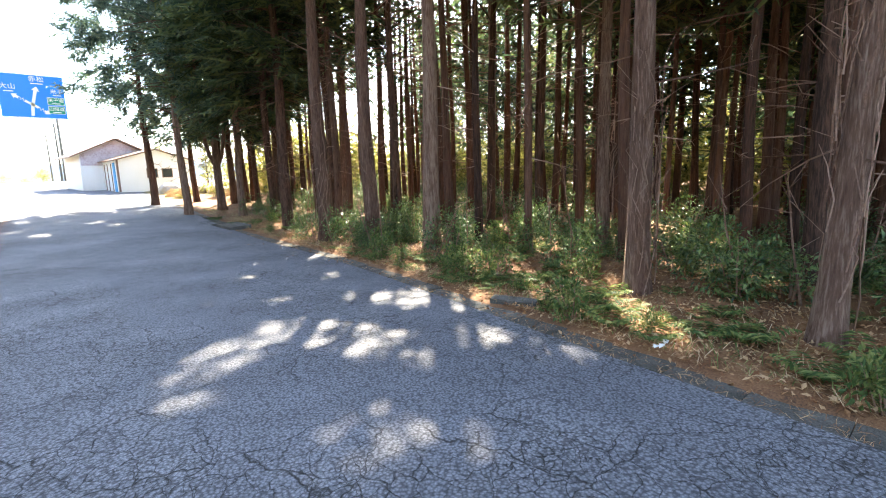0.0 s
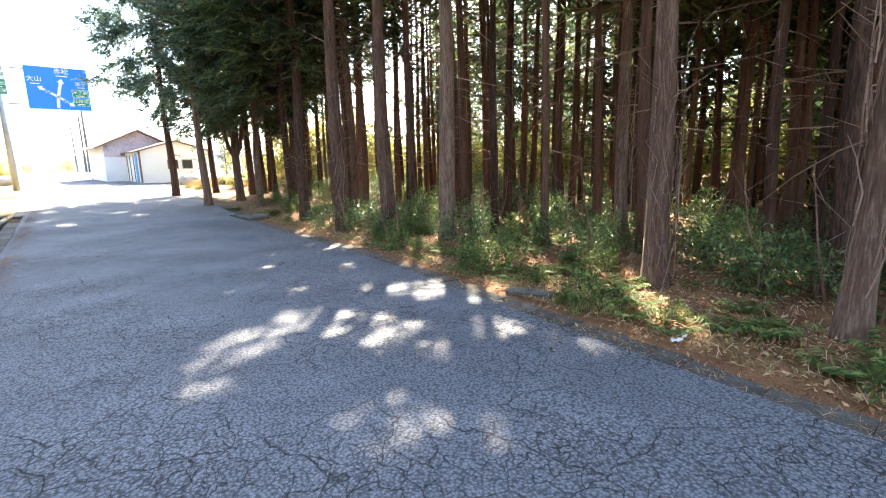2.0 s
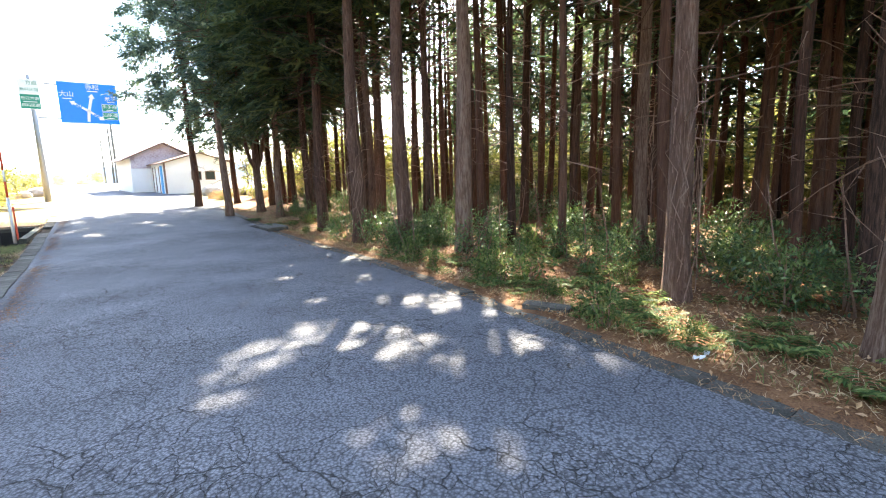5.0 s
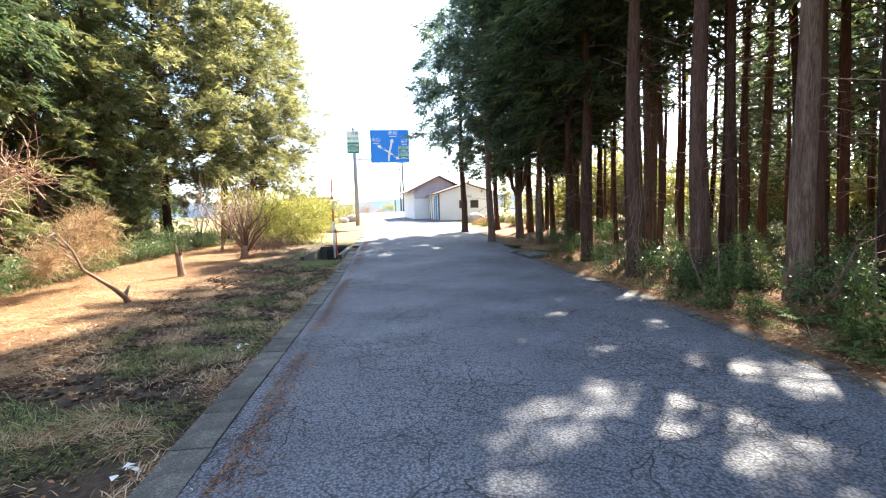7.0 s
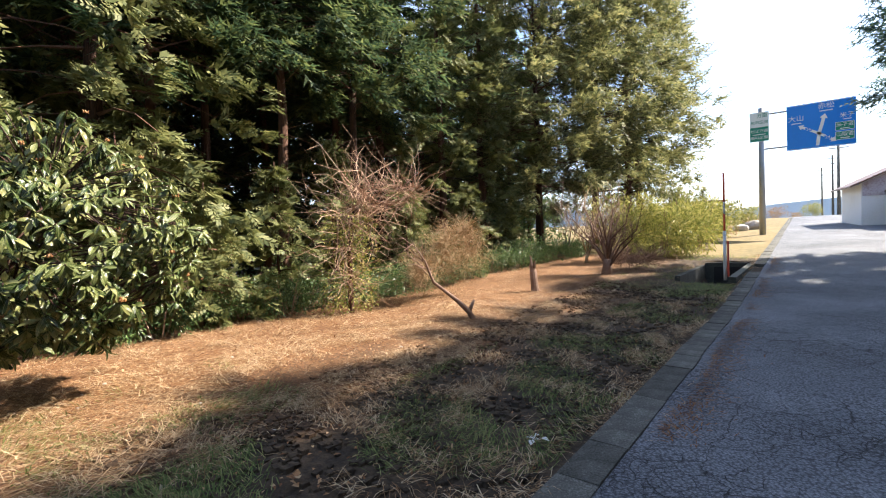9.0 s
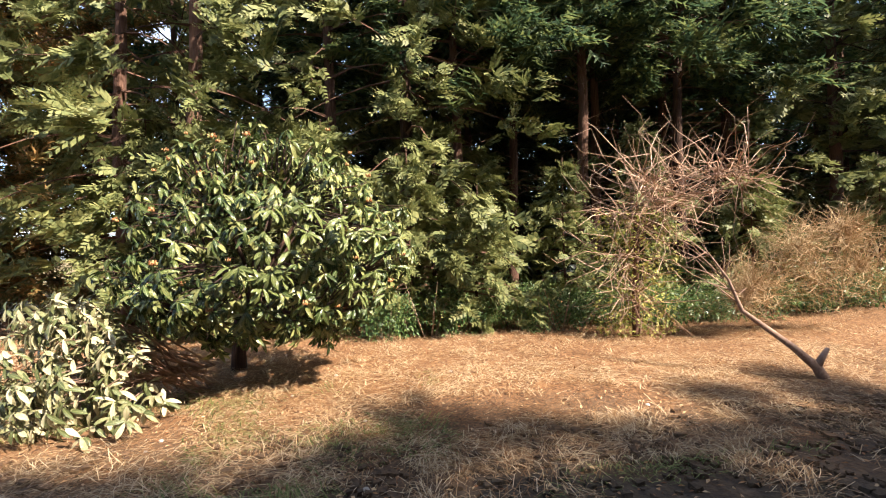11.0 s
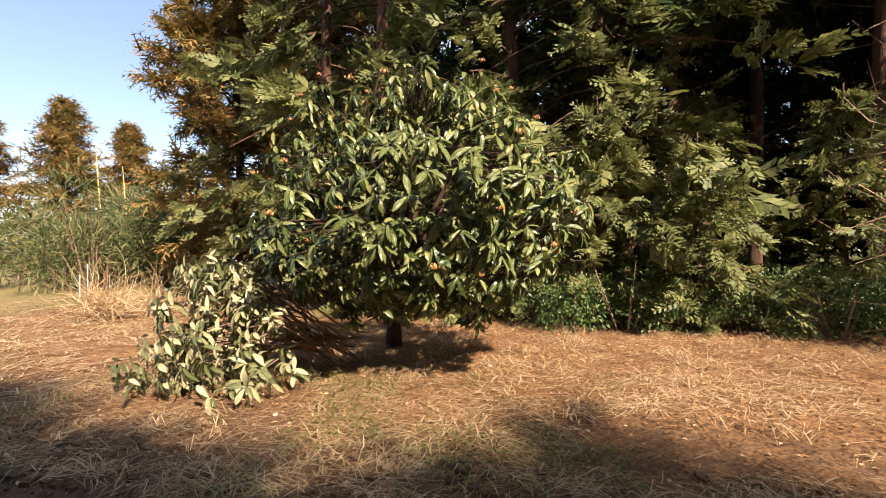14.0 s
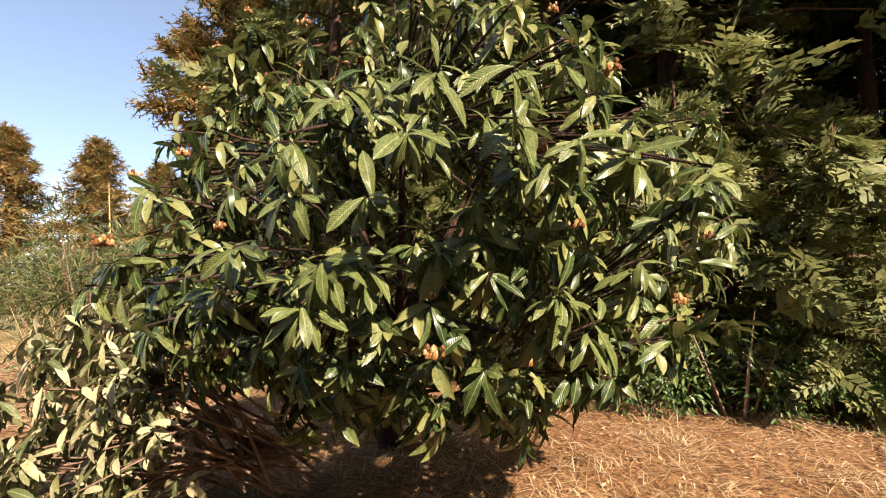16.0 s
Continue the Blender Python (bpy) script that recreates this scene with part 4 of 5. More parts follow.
def loquat():
    q = random.Random(61)
    root = thing("loquat_tree", "loquat tree with long leathery leaves and orange-brown buds", "tree")
    base = Vector((-7.8, 4.3, ground_z(-7.8, 4.3)))
    root.matrix_basis = Matrix.Translation(base)
    t, c, fl = Build(), Build(), Build()
    ctr = Vector((0.95, 0.72, 1.72))
    t.tube([(0, 0, -0.1), (0.02, 0.02, 0.3), (0.08, 0.06, 0.7), (0.3, 0.25, 1.1)], [0.12, 0.095, 0.08, 0.06], 9, 0.06)
    hub = Vector((0.3, 0.25, 1.0))
    every = []
    bm = bmesh.new()
    for k in range(16):
        o = rv(q) * q.uniform(0.2, 1.0) * 0.07
        o.z = abs(o.z) * 1.3
        bmesh.ops.create_icosphere(bm, subdivisions=1, radius=q.uniform(0.013, 0.024), matrix=Matrix.Translation(o) @ Matrix.Diagonal((1, 1, 1.5, 1)))
    bud_mesh = bpy.data.meshes.new("bud")
    bm.to_mesh(bud_mesh)
    bm.free()
    bud_mesh.materials.append(M["flower"])
    lobes = [hub + (ctr + Vector((math.cos(i * 2.4) * 0.75, math.sin(i * 2.4) * 0.85, 0.95 * math.sin(i * 1.7))) - hub) * 0.8 for i in range(11)]
    for o in lobes:
        t.tube([hub, hub.lerp(o, 0.5) + rv(q) * 0.1, o], [0.04, 0.028, 0.016], 6)
    for i in range(1000):
        d = rv(q)
        s = q.uniform(0.84, 1.04) if i % 4 else q.uniform(0.6, 0.85)
        bump = 1 + 0.34 * noise.noise(d * 2.4)
        slim = 1 - 0.30 * max(0.0, d.z)
        p = ctr + Vector((d.x * 1.42 * slim, d.y * 1.72 * slim, d.z * 1.46 if d.z > 0 else d.z * 1.15)) * s * bump
        if i % 16 == 0:
            p = Vector((1.65, -0.1, 1.25)) + Vector((d.x * 0.5, d.y * 0.6, d.z * 0.4)) * s
        if p.z < 0.35 + 0.25 * q.random():
            continue
        out = (p - ctr).normalized()
        o = min(lobes, key=lambda w: (w - p).length)
        o = o.lerp(p, 0.55)
        t.tube([o, o.lerp(p, 0.5) + rv(q) * 0.03, p], [0.009, 0.007, 0.005], 4)
        every.append((p, rosette_leaves(p, (out * 0.9 + Vector((0, 0, 0.45)) + rv(q) * 0.5).normalized(), q, 10, 0.168)))
        if s > 0.85 and q.random() < 0.12 and p.z > 0.9:
            ob = new("bud", bud_mesh)
            ob.parent = root
            ob.matrix_basis = Matrix.Translation(p + out * 0.05 + Vector((0, 0, 0.05))) @ Matrix.Rotation(q.uniform(0, 6.28), 4, "Z") @ Matrix.Scale(q.uniform(0.35, 0.65), 4)
    part("trunk", t, M["bark_dark"], root, smooth=True)
    # shoots on the side of the open field: leaf by leaf; the rest joined
    every.sort(key=lambda w: -(w[0].x * 0.9 + w[0].y * 0.35))
    kinds = []
    for k in range(5):
        one = Build()
        one.big_leaf(Vector((0, 0, 0)), Vector((0, 1, 0)), Vector((0, 0, 1)), 1.0, 0.27, (0.12, 0.25, 0.38, 0.5, 0.6)[k], 0.22, (-0.4, 0.3, 0.0, 0.5, -0.2)[k])
        kinds.append(one.mesh("leaf", M["loquat"], True))
    single = 0
    for p, ls in every:
        if single < 290:
            for o, d, up, L, W, droop, twist in ls:
                x = d.cross(up).normalized()
                z = x.cross(d).normalized()
                ob = new("leaf", kinds[single % 5])
                ob.parent = root
                ob.matrix_basis = Matrix.Translation(o) @ Matrix((x, d, z)).transposed().to_4x4() @ Matrix.Scale(L, 4)
                single += 1
        else:
            lay_leaves(c, ls)
    part("foliage", c, M["loquat"], root, kind="stuff", smooth=True)


def cut_branch():
    q = random.Random(62)
    root = thing("cut_loquat_branch", "cut loquat branch with wilted pale leaves lying on the ground", "branch")
    root.matrix_basis = Matrix.Translation((-6.0, 3.3, ground_z(-6, 3.3)))
    c = Build()
    for i in range(270):
        d = rv(q)
        s = q.uniform(0.35, 1.0)
        h = q.random()
        wide = 1.15 - 0.6 * h
        p = Vector((0.2 - 0.35 * h + d.x * 0.7 * s * wide, 0.0 - 0.3 * h + d.y * 0.95 * s * wide, 0.1 + 1.15 * h + 0.15 * d.z))
        p.z = max(p.z, 0.08)
        o = Vector((-0.75 + q.uniform(-0.3, 0.3), 0.75 + q.uniform(-0.3, 0.3), q.uniform(0.05, 0.4)))
        if i % 5 == 0:
            t = Build()
            t.tube([o, o.lerp(p, 0.5) + Vector((0, 0, 0.1)) + rv(q) * 0.2, p], [0.012, 0.009, 0.004], 5)
            part("stem", t, M["twig"], root, smooth=True)
        lay_leaves(c, rosette_leaves(p, ((p - o).normalized() + Vector((0, 0, 0.3))).normalized(), q, 8, 0.17))
    part("foliage", c, M["loquat_dry"], root, "wilted pale leaves", kind="stuff", smooth=True)


loquat()
cut_branch()


# ---- road signs, poles, house ----
def guide_sign():
    y, z0 = 37.0, ground_z(-2.45, 37.0)
    root = thing("guide_sign", "blue overhead direction sign on a steel pole", "road sign", pose(-2.45, y, z0))
    p = Build()
    p.tube([(0, 0, -0.2), (0, 0, 7.4)], [0.17, 0.14], 14)
    part("pole", p, M["steel"], root, smooth=True)
    for h in (5.0, 7.0):
        a = Build()
        a.tube([(0, 0.0, h), (1.3, 0.02, h), (4.0, 0.02, h)], [0.05, 0.05, 0.04], 8)
        part("arm", a, M["steel"], root)
    s = Build()
    s.box(1.2, 4.15, -0.08, -0.04, 4.72, 7.22)
    panel = part("panel", s, M["sign_blue"], root, "blue panel with white arrows")
    w = Build()
    w.box(-0.55, 0.38, -0.16, -0.13, 5.45, 7.15)
    part("side_panel", w, M["sign_white"], root, "white and green toll-free notice panel")
    return root, panel


guide_sign()


def house():
    """Small white outbuilding: low front gable block and a taller gable behind, turned a little to the road."""
    g = ground_z(6, 41) - 0.05
    root = thing("house", "white outbuilding with brown metal roof and stained gable", "house", pose(4.1, 39.2, g, rz=9))
    W, D, H, A = 4.9, 3.4, 2.2, 2.95

    def gable(x0, x1, y0, y1, h, a, wall_name, roof_name, front, eave, lip):
        """Walls with a gable end, and a roof of two slabs with rafter edges."""
        xm = (x0 + x1) / 2
        b = Build()
        b.add([Vector(v) for v in ((x0, y0, -0.3), (x1, y0, -0.3), (x1, y0, h), (xm, y0, a), (x0, y0, h), (x0, y1, -0.3), (x1, y1, -0.3), (x1, y1, h), (xm, y1, a), (x0, y1, h))], [(0, 1, 2, 3, 4), (5, 9, 8, 7, 6), (0, 4, 9, 5), (1, 6, 7, 2)])
        part(wall_name, b, M["white_wall"], root)
        for e in (x0 - eave, x1 + eave):
            r = Build()
            z1 = a - (a - h) * abs(e - xm) / ((x1 - x0) / 2)
            r.add([Vector((x, y, z)) for x, zz in ((xm, a + 0.02), (e, z1 + 0.02)) for y in (y0 - front, y1) for z in (zz, zz + lip)], [(0, 2, 6, 4), (1, 5, 7, 3), (0, 4, 5, 1), (2, 3, 7, 6), (4, 6, 7, 5)])
            part(roof_name, r, M["roof"], root)
        return xm

    gable(0, W, 0, D, H, A, "wall", "roof", 0.2, 0.3, 0.09)
    x0, x1, yb, h2, a2 = -1.35, 3.25, D + 0.01, 2.75, 3.85
    xm = gable(x0, x1, yb, yb + 4.6, h2, a2, "rear_wall", "rear_roof", 0.4, 0.6, 0.11)
    b = Build()
    b.add([Vector((x, yb - y, z)) for y in (0.0, 0.05) for x, z in ((x0 + 0.05, 1.95), (x1, 1.95), (x1, h2), (xm, a2 - 0.03), (x0 + 0.05, h2))], [(5, 6, 7, 8, 9), (0, 5, 9, 4), (0, 1, 6, 5), (4, 9, 8, 3), (3, 8, 7, 2)])
    part("gable_siding", b, M["stained"], root, "rust-stained gable siding")
    for x in (1.75, 2.75):
        w = Build()
        w.box(x, x + 0.72, -0.05, 0.02, 0.95, 1.62)
        win = part("window", w, M["roof"], root, "small dark window")
        w = Build()
        w.box(x + 0.05, x + 0.67, -0.056, -0.03, 1.0, 1.57)
        part("pane", w, M["glass"], win)
    s = Build()
    s.box(-0.06, 0.05, -0.05, 0.06, 0, H)
    part("corner_trim", s, M["roof"], root)
    for y in (1.35, 2.2, 2.9):
        s = Build()
        s.box(-0.05, -0.005, y, y + 0.05, 0, 2.0)
        part("batten", s, M["roof"], root)
    s = Build()
    s.box(-0.06, -0.005, 0.55, 0.95, 0, 2.05)
    part("door_frame", s, M["blue_trim"], root, "blue painted door trim")


house()


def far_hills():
    # flat silhouette; its haze is only the material's colour
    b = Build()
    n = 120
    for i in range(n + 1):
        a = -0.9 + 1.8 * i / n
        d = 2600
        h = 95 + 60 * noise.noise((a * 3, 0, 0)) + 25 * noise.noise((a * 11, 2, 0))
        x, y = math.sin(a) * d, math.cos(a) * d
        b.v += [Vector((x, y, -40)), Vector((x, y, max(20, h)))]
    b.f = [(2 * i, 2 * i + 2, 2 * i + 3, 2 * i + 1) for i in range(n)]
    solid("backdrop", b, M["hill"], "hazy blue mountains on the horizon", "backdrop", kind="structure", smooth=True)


far_hills()


# ---- things on and beside the field ----
def gpos(x, y, dz=0.0, rz=0.0):
    return pose(x, y, ground_z(x, y) + dz, rz=rz)


def stump():
    root = thing("stump", "grey weathered tree stump with a split top", "stump", gpos(-6.1, 15.1, -0.05))
    b = Build()
    b.tube([(0, 0, 0), (-0.01, 0, 0.2), (-0.05, 0.02, 0.55), (-0.08, 0.02, 0.72)], [0.13, 0.095, 0.085, 0.07], 10, 0.14)
    b.tube([(-0.1, 0.04, 0.65), (-0.14, 0.05, 0.98)], [0.06, 0.02], 6, 0.2)
    b.tube([(0.0, -0.02, 0.65), (0.02, -0.03, 0.86)], [0.05, 0.02], 6, 0.2)
    part("trunk", b, M["twig"], root)


def leaning_sapling():
    q = random.Random(71)
    root = thing("dead_sapling", "bare dead sapling leaning over, with a broken stub", "tree", gpos(-5.74, 11.66, -0.05))
    b = Build()
    p = [Vector((0, 0, 0)), Vector((-0.04, -0.08, 0.18)), Vector((-0.15, -0.3, 0.42)), Vector((-0.4, -0.75, 0.85)), Vector((-0.5, -0.85, 1.25)), Vector((-0.7, -1.05, 1.7))]
    b.tube(p, [0.07, 0.055, 0.042, 0.028, 0.016, 0.005], 8, 0.08)
    b.tube([p[1], p[1] + Vector((0.06, 0.1, 0.24))], [0.05, 0.025], 6, 0.1)
    for k in range(12):
        o = p[3].lerp(p[5], q.random())
        e = o + rv(q) * 0.4 + Vector((-0.15, -0.1, 0.15))
        tw = Build()
        tw.tube([o, o.lerp(e, 0.5) + rv(q) * 0.05, e], [0.010, 0.007, 0.002], 4)
        part("twig", tw, M["twig"], root, smooth=True)
    part("trunk", b, M["twig"], root, smooth=True)


def twiggy(name, label, category, at, lobes, n, L, r, mname, seed, up=0.0):
    """A tangle of thin bent twigs round the given lobes (centre, radius)."""
    q = random.Random(seed)
    root = thing(name, label, category, gpos(at[0], at[1], -0.03))
    b = Build()
    for i in range(n):
        c, rad = lobes[i % len(lobes)]
        o = Vector(c) + rv(q) * rad * q.random()
        d = (rv(q) + Vector((0, 0, up))).normalized()
        ll = L * q.uniform(0.5, 1.3)
        p1 = o + d * ll * 0.4
        p2 = p1 + (d + rv(q) * 0.6).normalized() * ll * 0.35
        p3 = p2 + (d + rv(q) * 0.9).normalized() * ll * 0.3
        b.tube([o, p1, p2, p3], [r, r * 0.8, r * 0.55, r * 0.25], 3)
    part("twig_mass", b, M[mname], root, kind="stuff")
    return root, q


def bare_shrub(at, label, n, H, seed, r0, mname, spread=0.5):
    """Many-stemmed leafless shrub, stems forking twice."""
    q = random.Random(seed)
    root = thing("bare_shrub", label, "shrub", gpos(at[0], at[1], -0.05))
    b = Build()
    b.tube([(0, 0, 0), (0.03, 0.0, 0.25), (0.05, 0.02, 0.5)], [r0 * 1.5, r0 * 1.2, r0], 9, 0.08)
    for i in range(n):
        a = i * 2.399
        sp = spread * q.uniform(0.25, 1.5)
        d = Vector((math.cos(a) * sp, math.sin(a) * sp, 1)).normalized()
        o = Vector((0.05, 0.02, q.uniform(0.2, 0.55)))
        ll = H * q.uniform(0.7, 1.1)
        p = [o, o + d * ll * 0.3 + rv(q) * 0.12, o + d * ll * 0.65 + rv(q) * 0.2, o + d * ll + rv(q) * 0.2 + Vector((0, 0, 0.1))]
        b.tube(p, [r0 * 0.4, r0 * 0.25, r0 * 0.14, 0.003], 5)
        for k in range(16):
            j = q.choice((1, 1, 2))
            s = p[j].lerp(p[j + 1], q.random())
            e = s + (d + rv(q) * 0.8).normalized() * ll * q.uniform(0.15, 0.4)
            b.tube([s, s.lerp(e, 0.5) + rv(q) * 0.04, e], [0.010, 0.006, 0.002], 3)
    part("stem", b, M[mname], root, smooth=True)


stump()
leaning_sapling()
# vine tangle smothering an old stump
vt, _ = twiggy("vine_tangle", "pinkish dead vines heaped over an ivy-clad stump", "vine", (-8.5, 10.9), [((0, 0.1, 2.9), 0.5), ((0.1, 0.9, 2.85), 0.5), ((0.1, 1.5, 2.9), 0.35), ((0, -0.2, 2.2), 0.45), ((0.1, 0.5, 2.3), 0.4), ((0.1, -0.3, 1.5), 0.4), ((0.2, 0.2, 2.5), 0.3), ((0.1, -0.2, 0.8), 0.35), ((0.2, 1.9, 2.9), 0.3)], 430, 1.25, 0.009, "vine", 81)
vb = Build()
vb.tube([(-0.1, 0, -0.1), (-0.1, 0.0, 1.0), (0, 0.0, 2.2)], [0.07, 0.06, 0.05], 9, 0.1)
part("stump", vb, M["bark_dark"], vt)
vl = Build()
qv = random.Random(82)
for _ in range(1600):
    a, z = qv.uniform(0, 6.28), qv.uniform(0.1, 2.3)
    o = Vector((-0.05 + math.cos(a) * qv.uniform(0.1, 0.5), math.sin(a) * qv.uniform(0.1, 0.85), z))
    vl.petal(o, rv(qv), Vector((0, 0, 1)), 0.075, 0.055)
part("ivy", vl, M["bush_yellow"], vt, "yellowing ivy leaves", kind="stuff")
twiggy("dry_shrub", "rounded tan dry shrub of fine twigs", "shrub", (-7.9, 13.4), [((0, -0.7, 0.9), 0.6), ((0, 0.4, 1.0), 0.7), ((0.1, 1.2, 1.1), 0.6), ((0.1, 0, 1.5), 0.45), ((0.1, 0.9, 1.7), 0.3), ((0, -0.9, 0.7), 0.3)], 1900, 0.6, 0.0045, "dry_tan", 83, 0.35)
twiggy("dead_brush", "heap of dead brushwood under a shrub", "brush", (-5.0, 19.9), [((0, 0, 0.3), 0.5), ((-0.6, 0.3, 0.4), 0.5), ((0.4, 0.5, 0.3), 0.4)], 420, 0.7, 0.007, "twig", 84, 0.2)
twiggy("dry_stalk_heap", "heap of pale cut stalks", "brush", (-9.2, -3.0), [((0, 0, 0.2), 0.5), ((0.4, 0.6, 0.2), 0.5), ((-0.5, 1.0, 0.15), 0.4)], 500, 0.9, 0.007, "straw", 85, 0.35)
bare_shrub((-5.4, 18.6), "pruned bare shrub with many upright shoots", 18, 2.3, 86, 0.12, "twig", 0.5)
bare_shrub((-9.0, 24.0), "leafless shrub in front of the wood", 9, 2.6, 87, 0.05, "wood", 0.4)
bare_shrub((-7.2, 21.6), "leafless shrub with pale twigs", 9, 2.4, 88, 0.05, "dry_tan", 0.5)

# bamboo grass at the field's far end, canes and dry weeds
bam = [bush("dense green bamboo grass thicket", 3.4, 3.2, 1100, 0.3, "bamboo_green", 560 + k, stems=14, ratio=0.16, group="bamboo thicket") for k in range(2)]
q4 = random.Random(44)
scatter(bam, [(-14 - i * 0.9 + q4.uniform(-1, 1), -10.5 - i * 0.75 + q4.uniform(-1.2, 1.2)) for i in range(16)] + [(-10 - i * 1.6, -15 - i * 0.8) for i in range(12)] + [(-19 + q4.uniform(-3, 3), -9 + q4.uniform(-3, 1)) for _ in range(8)], q4, (0.9, 1.45))
for x, y, h in ((-17.5, -14.5, 6.2), (-18.2, -13.8, 5.4), (-20.0, -11.0, 5.6), (-21.2, -10.8, 5.2), (-22.5, -10.5, 5.0), (-23, -9.5, 5.2)):
    b = Build()
    b.tube([(0, 0, -0.1), (0.05, 0.03, h * 0.5), (0.25, 0.1, h)], [0.05, 0.04, 0.012], 6)
    r = thing("bamboo_cane", "bare yellow bamboo cane standing upright", "bamboo", gpos(x, y), "bamboo canes")
    part("cane", b, M["bamboo_cane"], r, smooth=True)
for x, y, h in ((-13.6, -9.8, 1.0), (-15.6, -11.5, 0.5), (-17.5, -12.5, 0.5), (-12.4, -8.4, 0.7)):
    b = Build()
    b.tube([(0, 0, -0.1), (0.02, 0.06, h)], [0.016, 0.014], 8)
    b.tube([(0.02, 0.06, h - 0.06), (0.02, 0.06, h + 0.02)], [0.022, 0.02], 8)
    r = thing("white_stake", "short white field stake", "stake", gpos(x, y), "field stakes")
    part("stake", b, M["white"], r)


# ---- roadside ----
def marker_post():
    root = thing("snow_marker", "red and white snow marker post with a reflector", "marker post", pose(-2.3, 19.75, road_z(19.7)))
    b = Build()
    b.tube([(0, 0, -0.2), (0, 0, 1.25)], [0.045, 0.045], 12)
    base = part("post", b, M["white"], root, smooth=True)
    for z0, z1, m in ((1.25, 1.75, "red"), (1.75, 2.1, "white"), (2.1, 2.95, "red")):
        b = Build()
        b.tube([(0, 0, z0), (0, 0, z1)], [0.028, 0.028], 10)
        part("band", b, M[m], root, smooth=True)
    b = Build()
    b.box(0.06, 0.11, -0.015, 0.015, -0.1, 0.95)
    part("stake", b, M["red"], root, "thin red stake beside the post")


def drain():
    root = thing("drain_inlet", "open concrete drain pit at the road's edge", "drain", pose(0, 0, 0))
    z = road_z(21)
    # walls take the darkened concrete so the recess looks shaded
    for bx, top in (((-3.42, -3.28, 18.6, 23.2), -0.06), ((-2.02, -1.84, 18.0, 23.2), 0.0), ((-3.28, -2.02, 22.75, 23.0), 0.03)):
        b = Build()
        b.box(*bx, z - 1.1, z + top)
        part("side_wall", b, M["pit_shade_concrete"], root)
    # floor and back plate in near-black: the pit's inner shade as colour
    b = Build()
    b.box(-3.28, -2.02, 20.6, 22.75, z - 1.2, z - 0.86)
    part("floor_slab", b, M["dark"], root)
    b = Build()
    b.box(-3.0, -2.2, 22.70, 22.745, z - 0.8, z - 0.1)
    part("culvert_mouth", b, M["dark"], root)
    lid = thing("drain_slab", "broken concrete drain cover beside the kerb", "drain", pose(4.75, 16.5, road_z(16.5) + 0.06, 2, -3, 4))
    b = Build()
    b.box(-0.35, 0.35, -0.6, 0.6, -0.06, 0.05)
    part("slab", b, M["concrete"], lid)
    # near-black box painted in for the shaded slot behind the slab
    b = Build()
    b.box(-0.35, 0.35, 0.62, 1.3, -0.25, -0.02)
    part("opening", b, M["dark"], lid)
    k = thing("kerb_block", "loose mossy concrete block among needles", "kerb", pose(4.35, 3.7, 0.03, 1, -4, 22))
    b = Build()
    b.box(-0.09, 0.09, -0.3, 0.3, -0.08, 0.03)
    part("block", b, M["concrete"], k)


def utility_pole(x, y, h, arms):
    root = thing("utility_pole", "slender concrete utility pole", "pole", gpos(x, y), "utility poles")
    b = Build()
    b.tube([(0, 0, -0.3), (0, 0, h)], [0.16, 0.10], 12)
    part("shaft", b, M["concrete"], root, smooth=True)
    for z in arms:
        b = Build()
        b.box(-0.75, 0.75, -0.05, 0.05, z, z + 0.1)
        part("crossarm", b, M["steel"], root)


marker_post()
drain()
utility_pole(2.0, 62, 6.8, (6.4,))
utility_pole(2.3, 84, 9.0, (8.5, 7.8))
utility_pole(1.6, 104, 11, (10.5, 9.7))


def shed():
    root = thing("shed", "low open wooden shed with rusty roof", "shed", gpos(-7.6, 46, 0, 8))
    b = Build()
    b.box(-2.2, 2.2, -1.5, 1.5, 2.0, 2.14)
    part("roof", b, M["roof"], root)
    for x in (-2, 0, 2):
        for y in (-1.3, 1.3):
            b = Build()
            b.box(x - 0.06, x + 0.06, y - 0.06, y + 0.06, -0.2, 2.0)
            part("post", b, M["wood"], root)
    for k in range(5):
        b = Build()
        b.box(-2.05, 2.05, 1.28, 1.33, 0.1 + k * 0.36, 0.42 + k * 0.36)
        part("board", b, M["wood"], root)
    b = Build()
    b.box(-1.8, 1.8, -1.0, 1.1, -0.05, 0.9)
    part("log_stack", b, M["wood"], root)


shed()


def boulder(x, y, s, seed, mname="rock", label="rounded pale boulder in dry grass", sink=0.25):
    q = random.Random(seed)
    bm = bmesh.new()
    bmesh.ops.create_icosphere(bm, subdivisions=2, radius=s)
    for v in bm.verts:
        v.co *= 1 + 0.22 * noise.noise(v.co * (1.2 / s) + Vector((seed, 0, 0)))
        v.co.z *= 0.65
    me = bpy.data.meshes.new("boulder")
    bm.to_mesh(me)
    bm.free()
    me.materials.append(M[mname])
    ob = tagged(new("boulder", me), label, "boulder", "boulders")
    ob.matrix_world = pose(x, y, ground_z(x, y) + s * 0.3, rz=q.uniform(0, 360))


for i, (x, y, s) in enumerate(((6.6, 36.2, 0.75), (8.2, 36.6, 0.9), (9.6, 36.0, 0.8), (10.5, 37.5, 1.1), (7.6, 34.8, 0.45), (11.8, 36.5, 0.9), (-3.4, 43, 0.7), (-4.0, 41.5, 0.5))):
    boulder(x, y, s, 900 + i)
qs = random.Random(9)
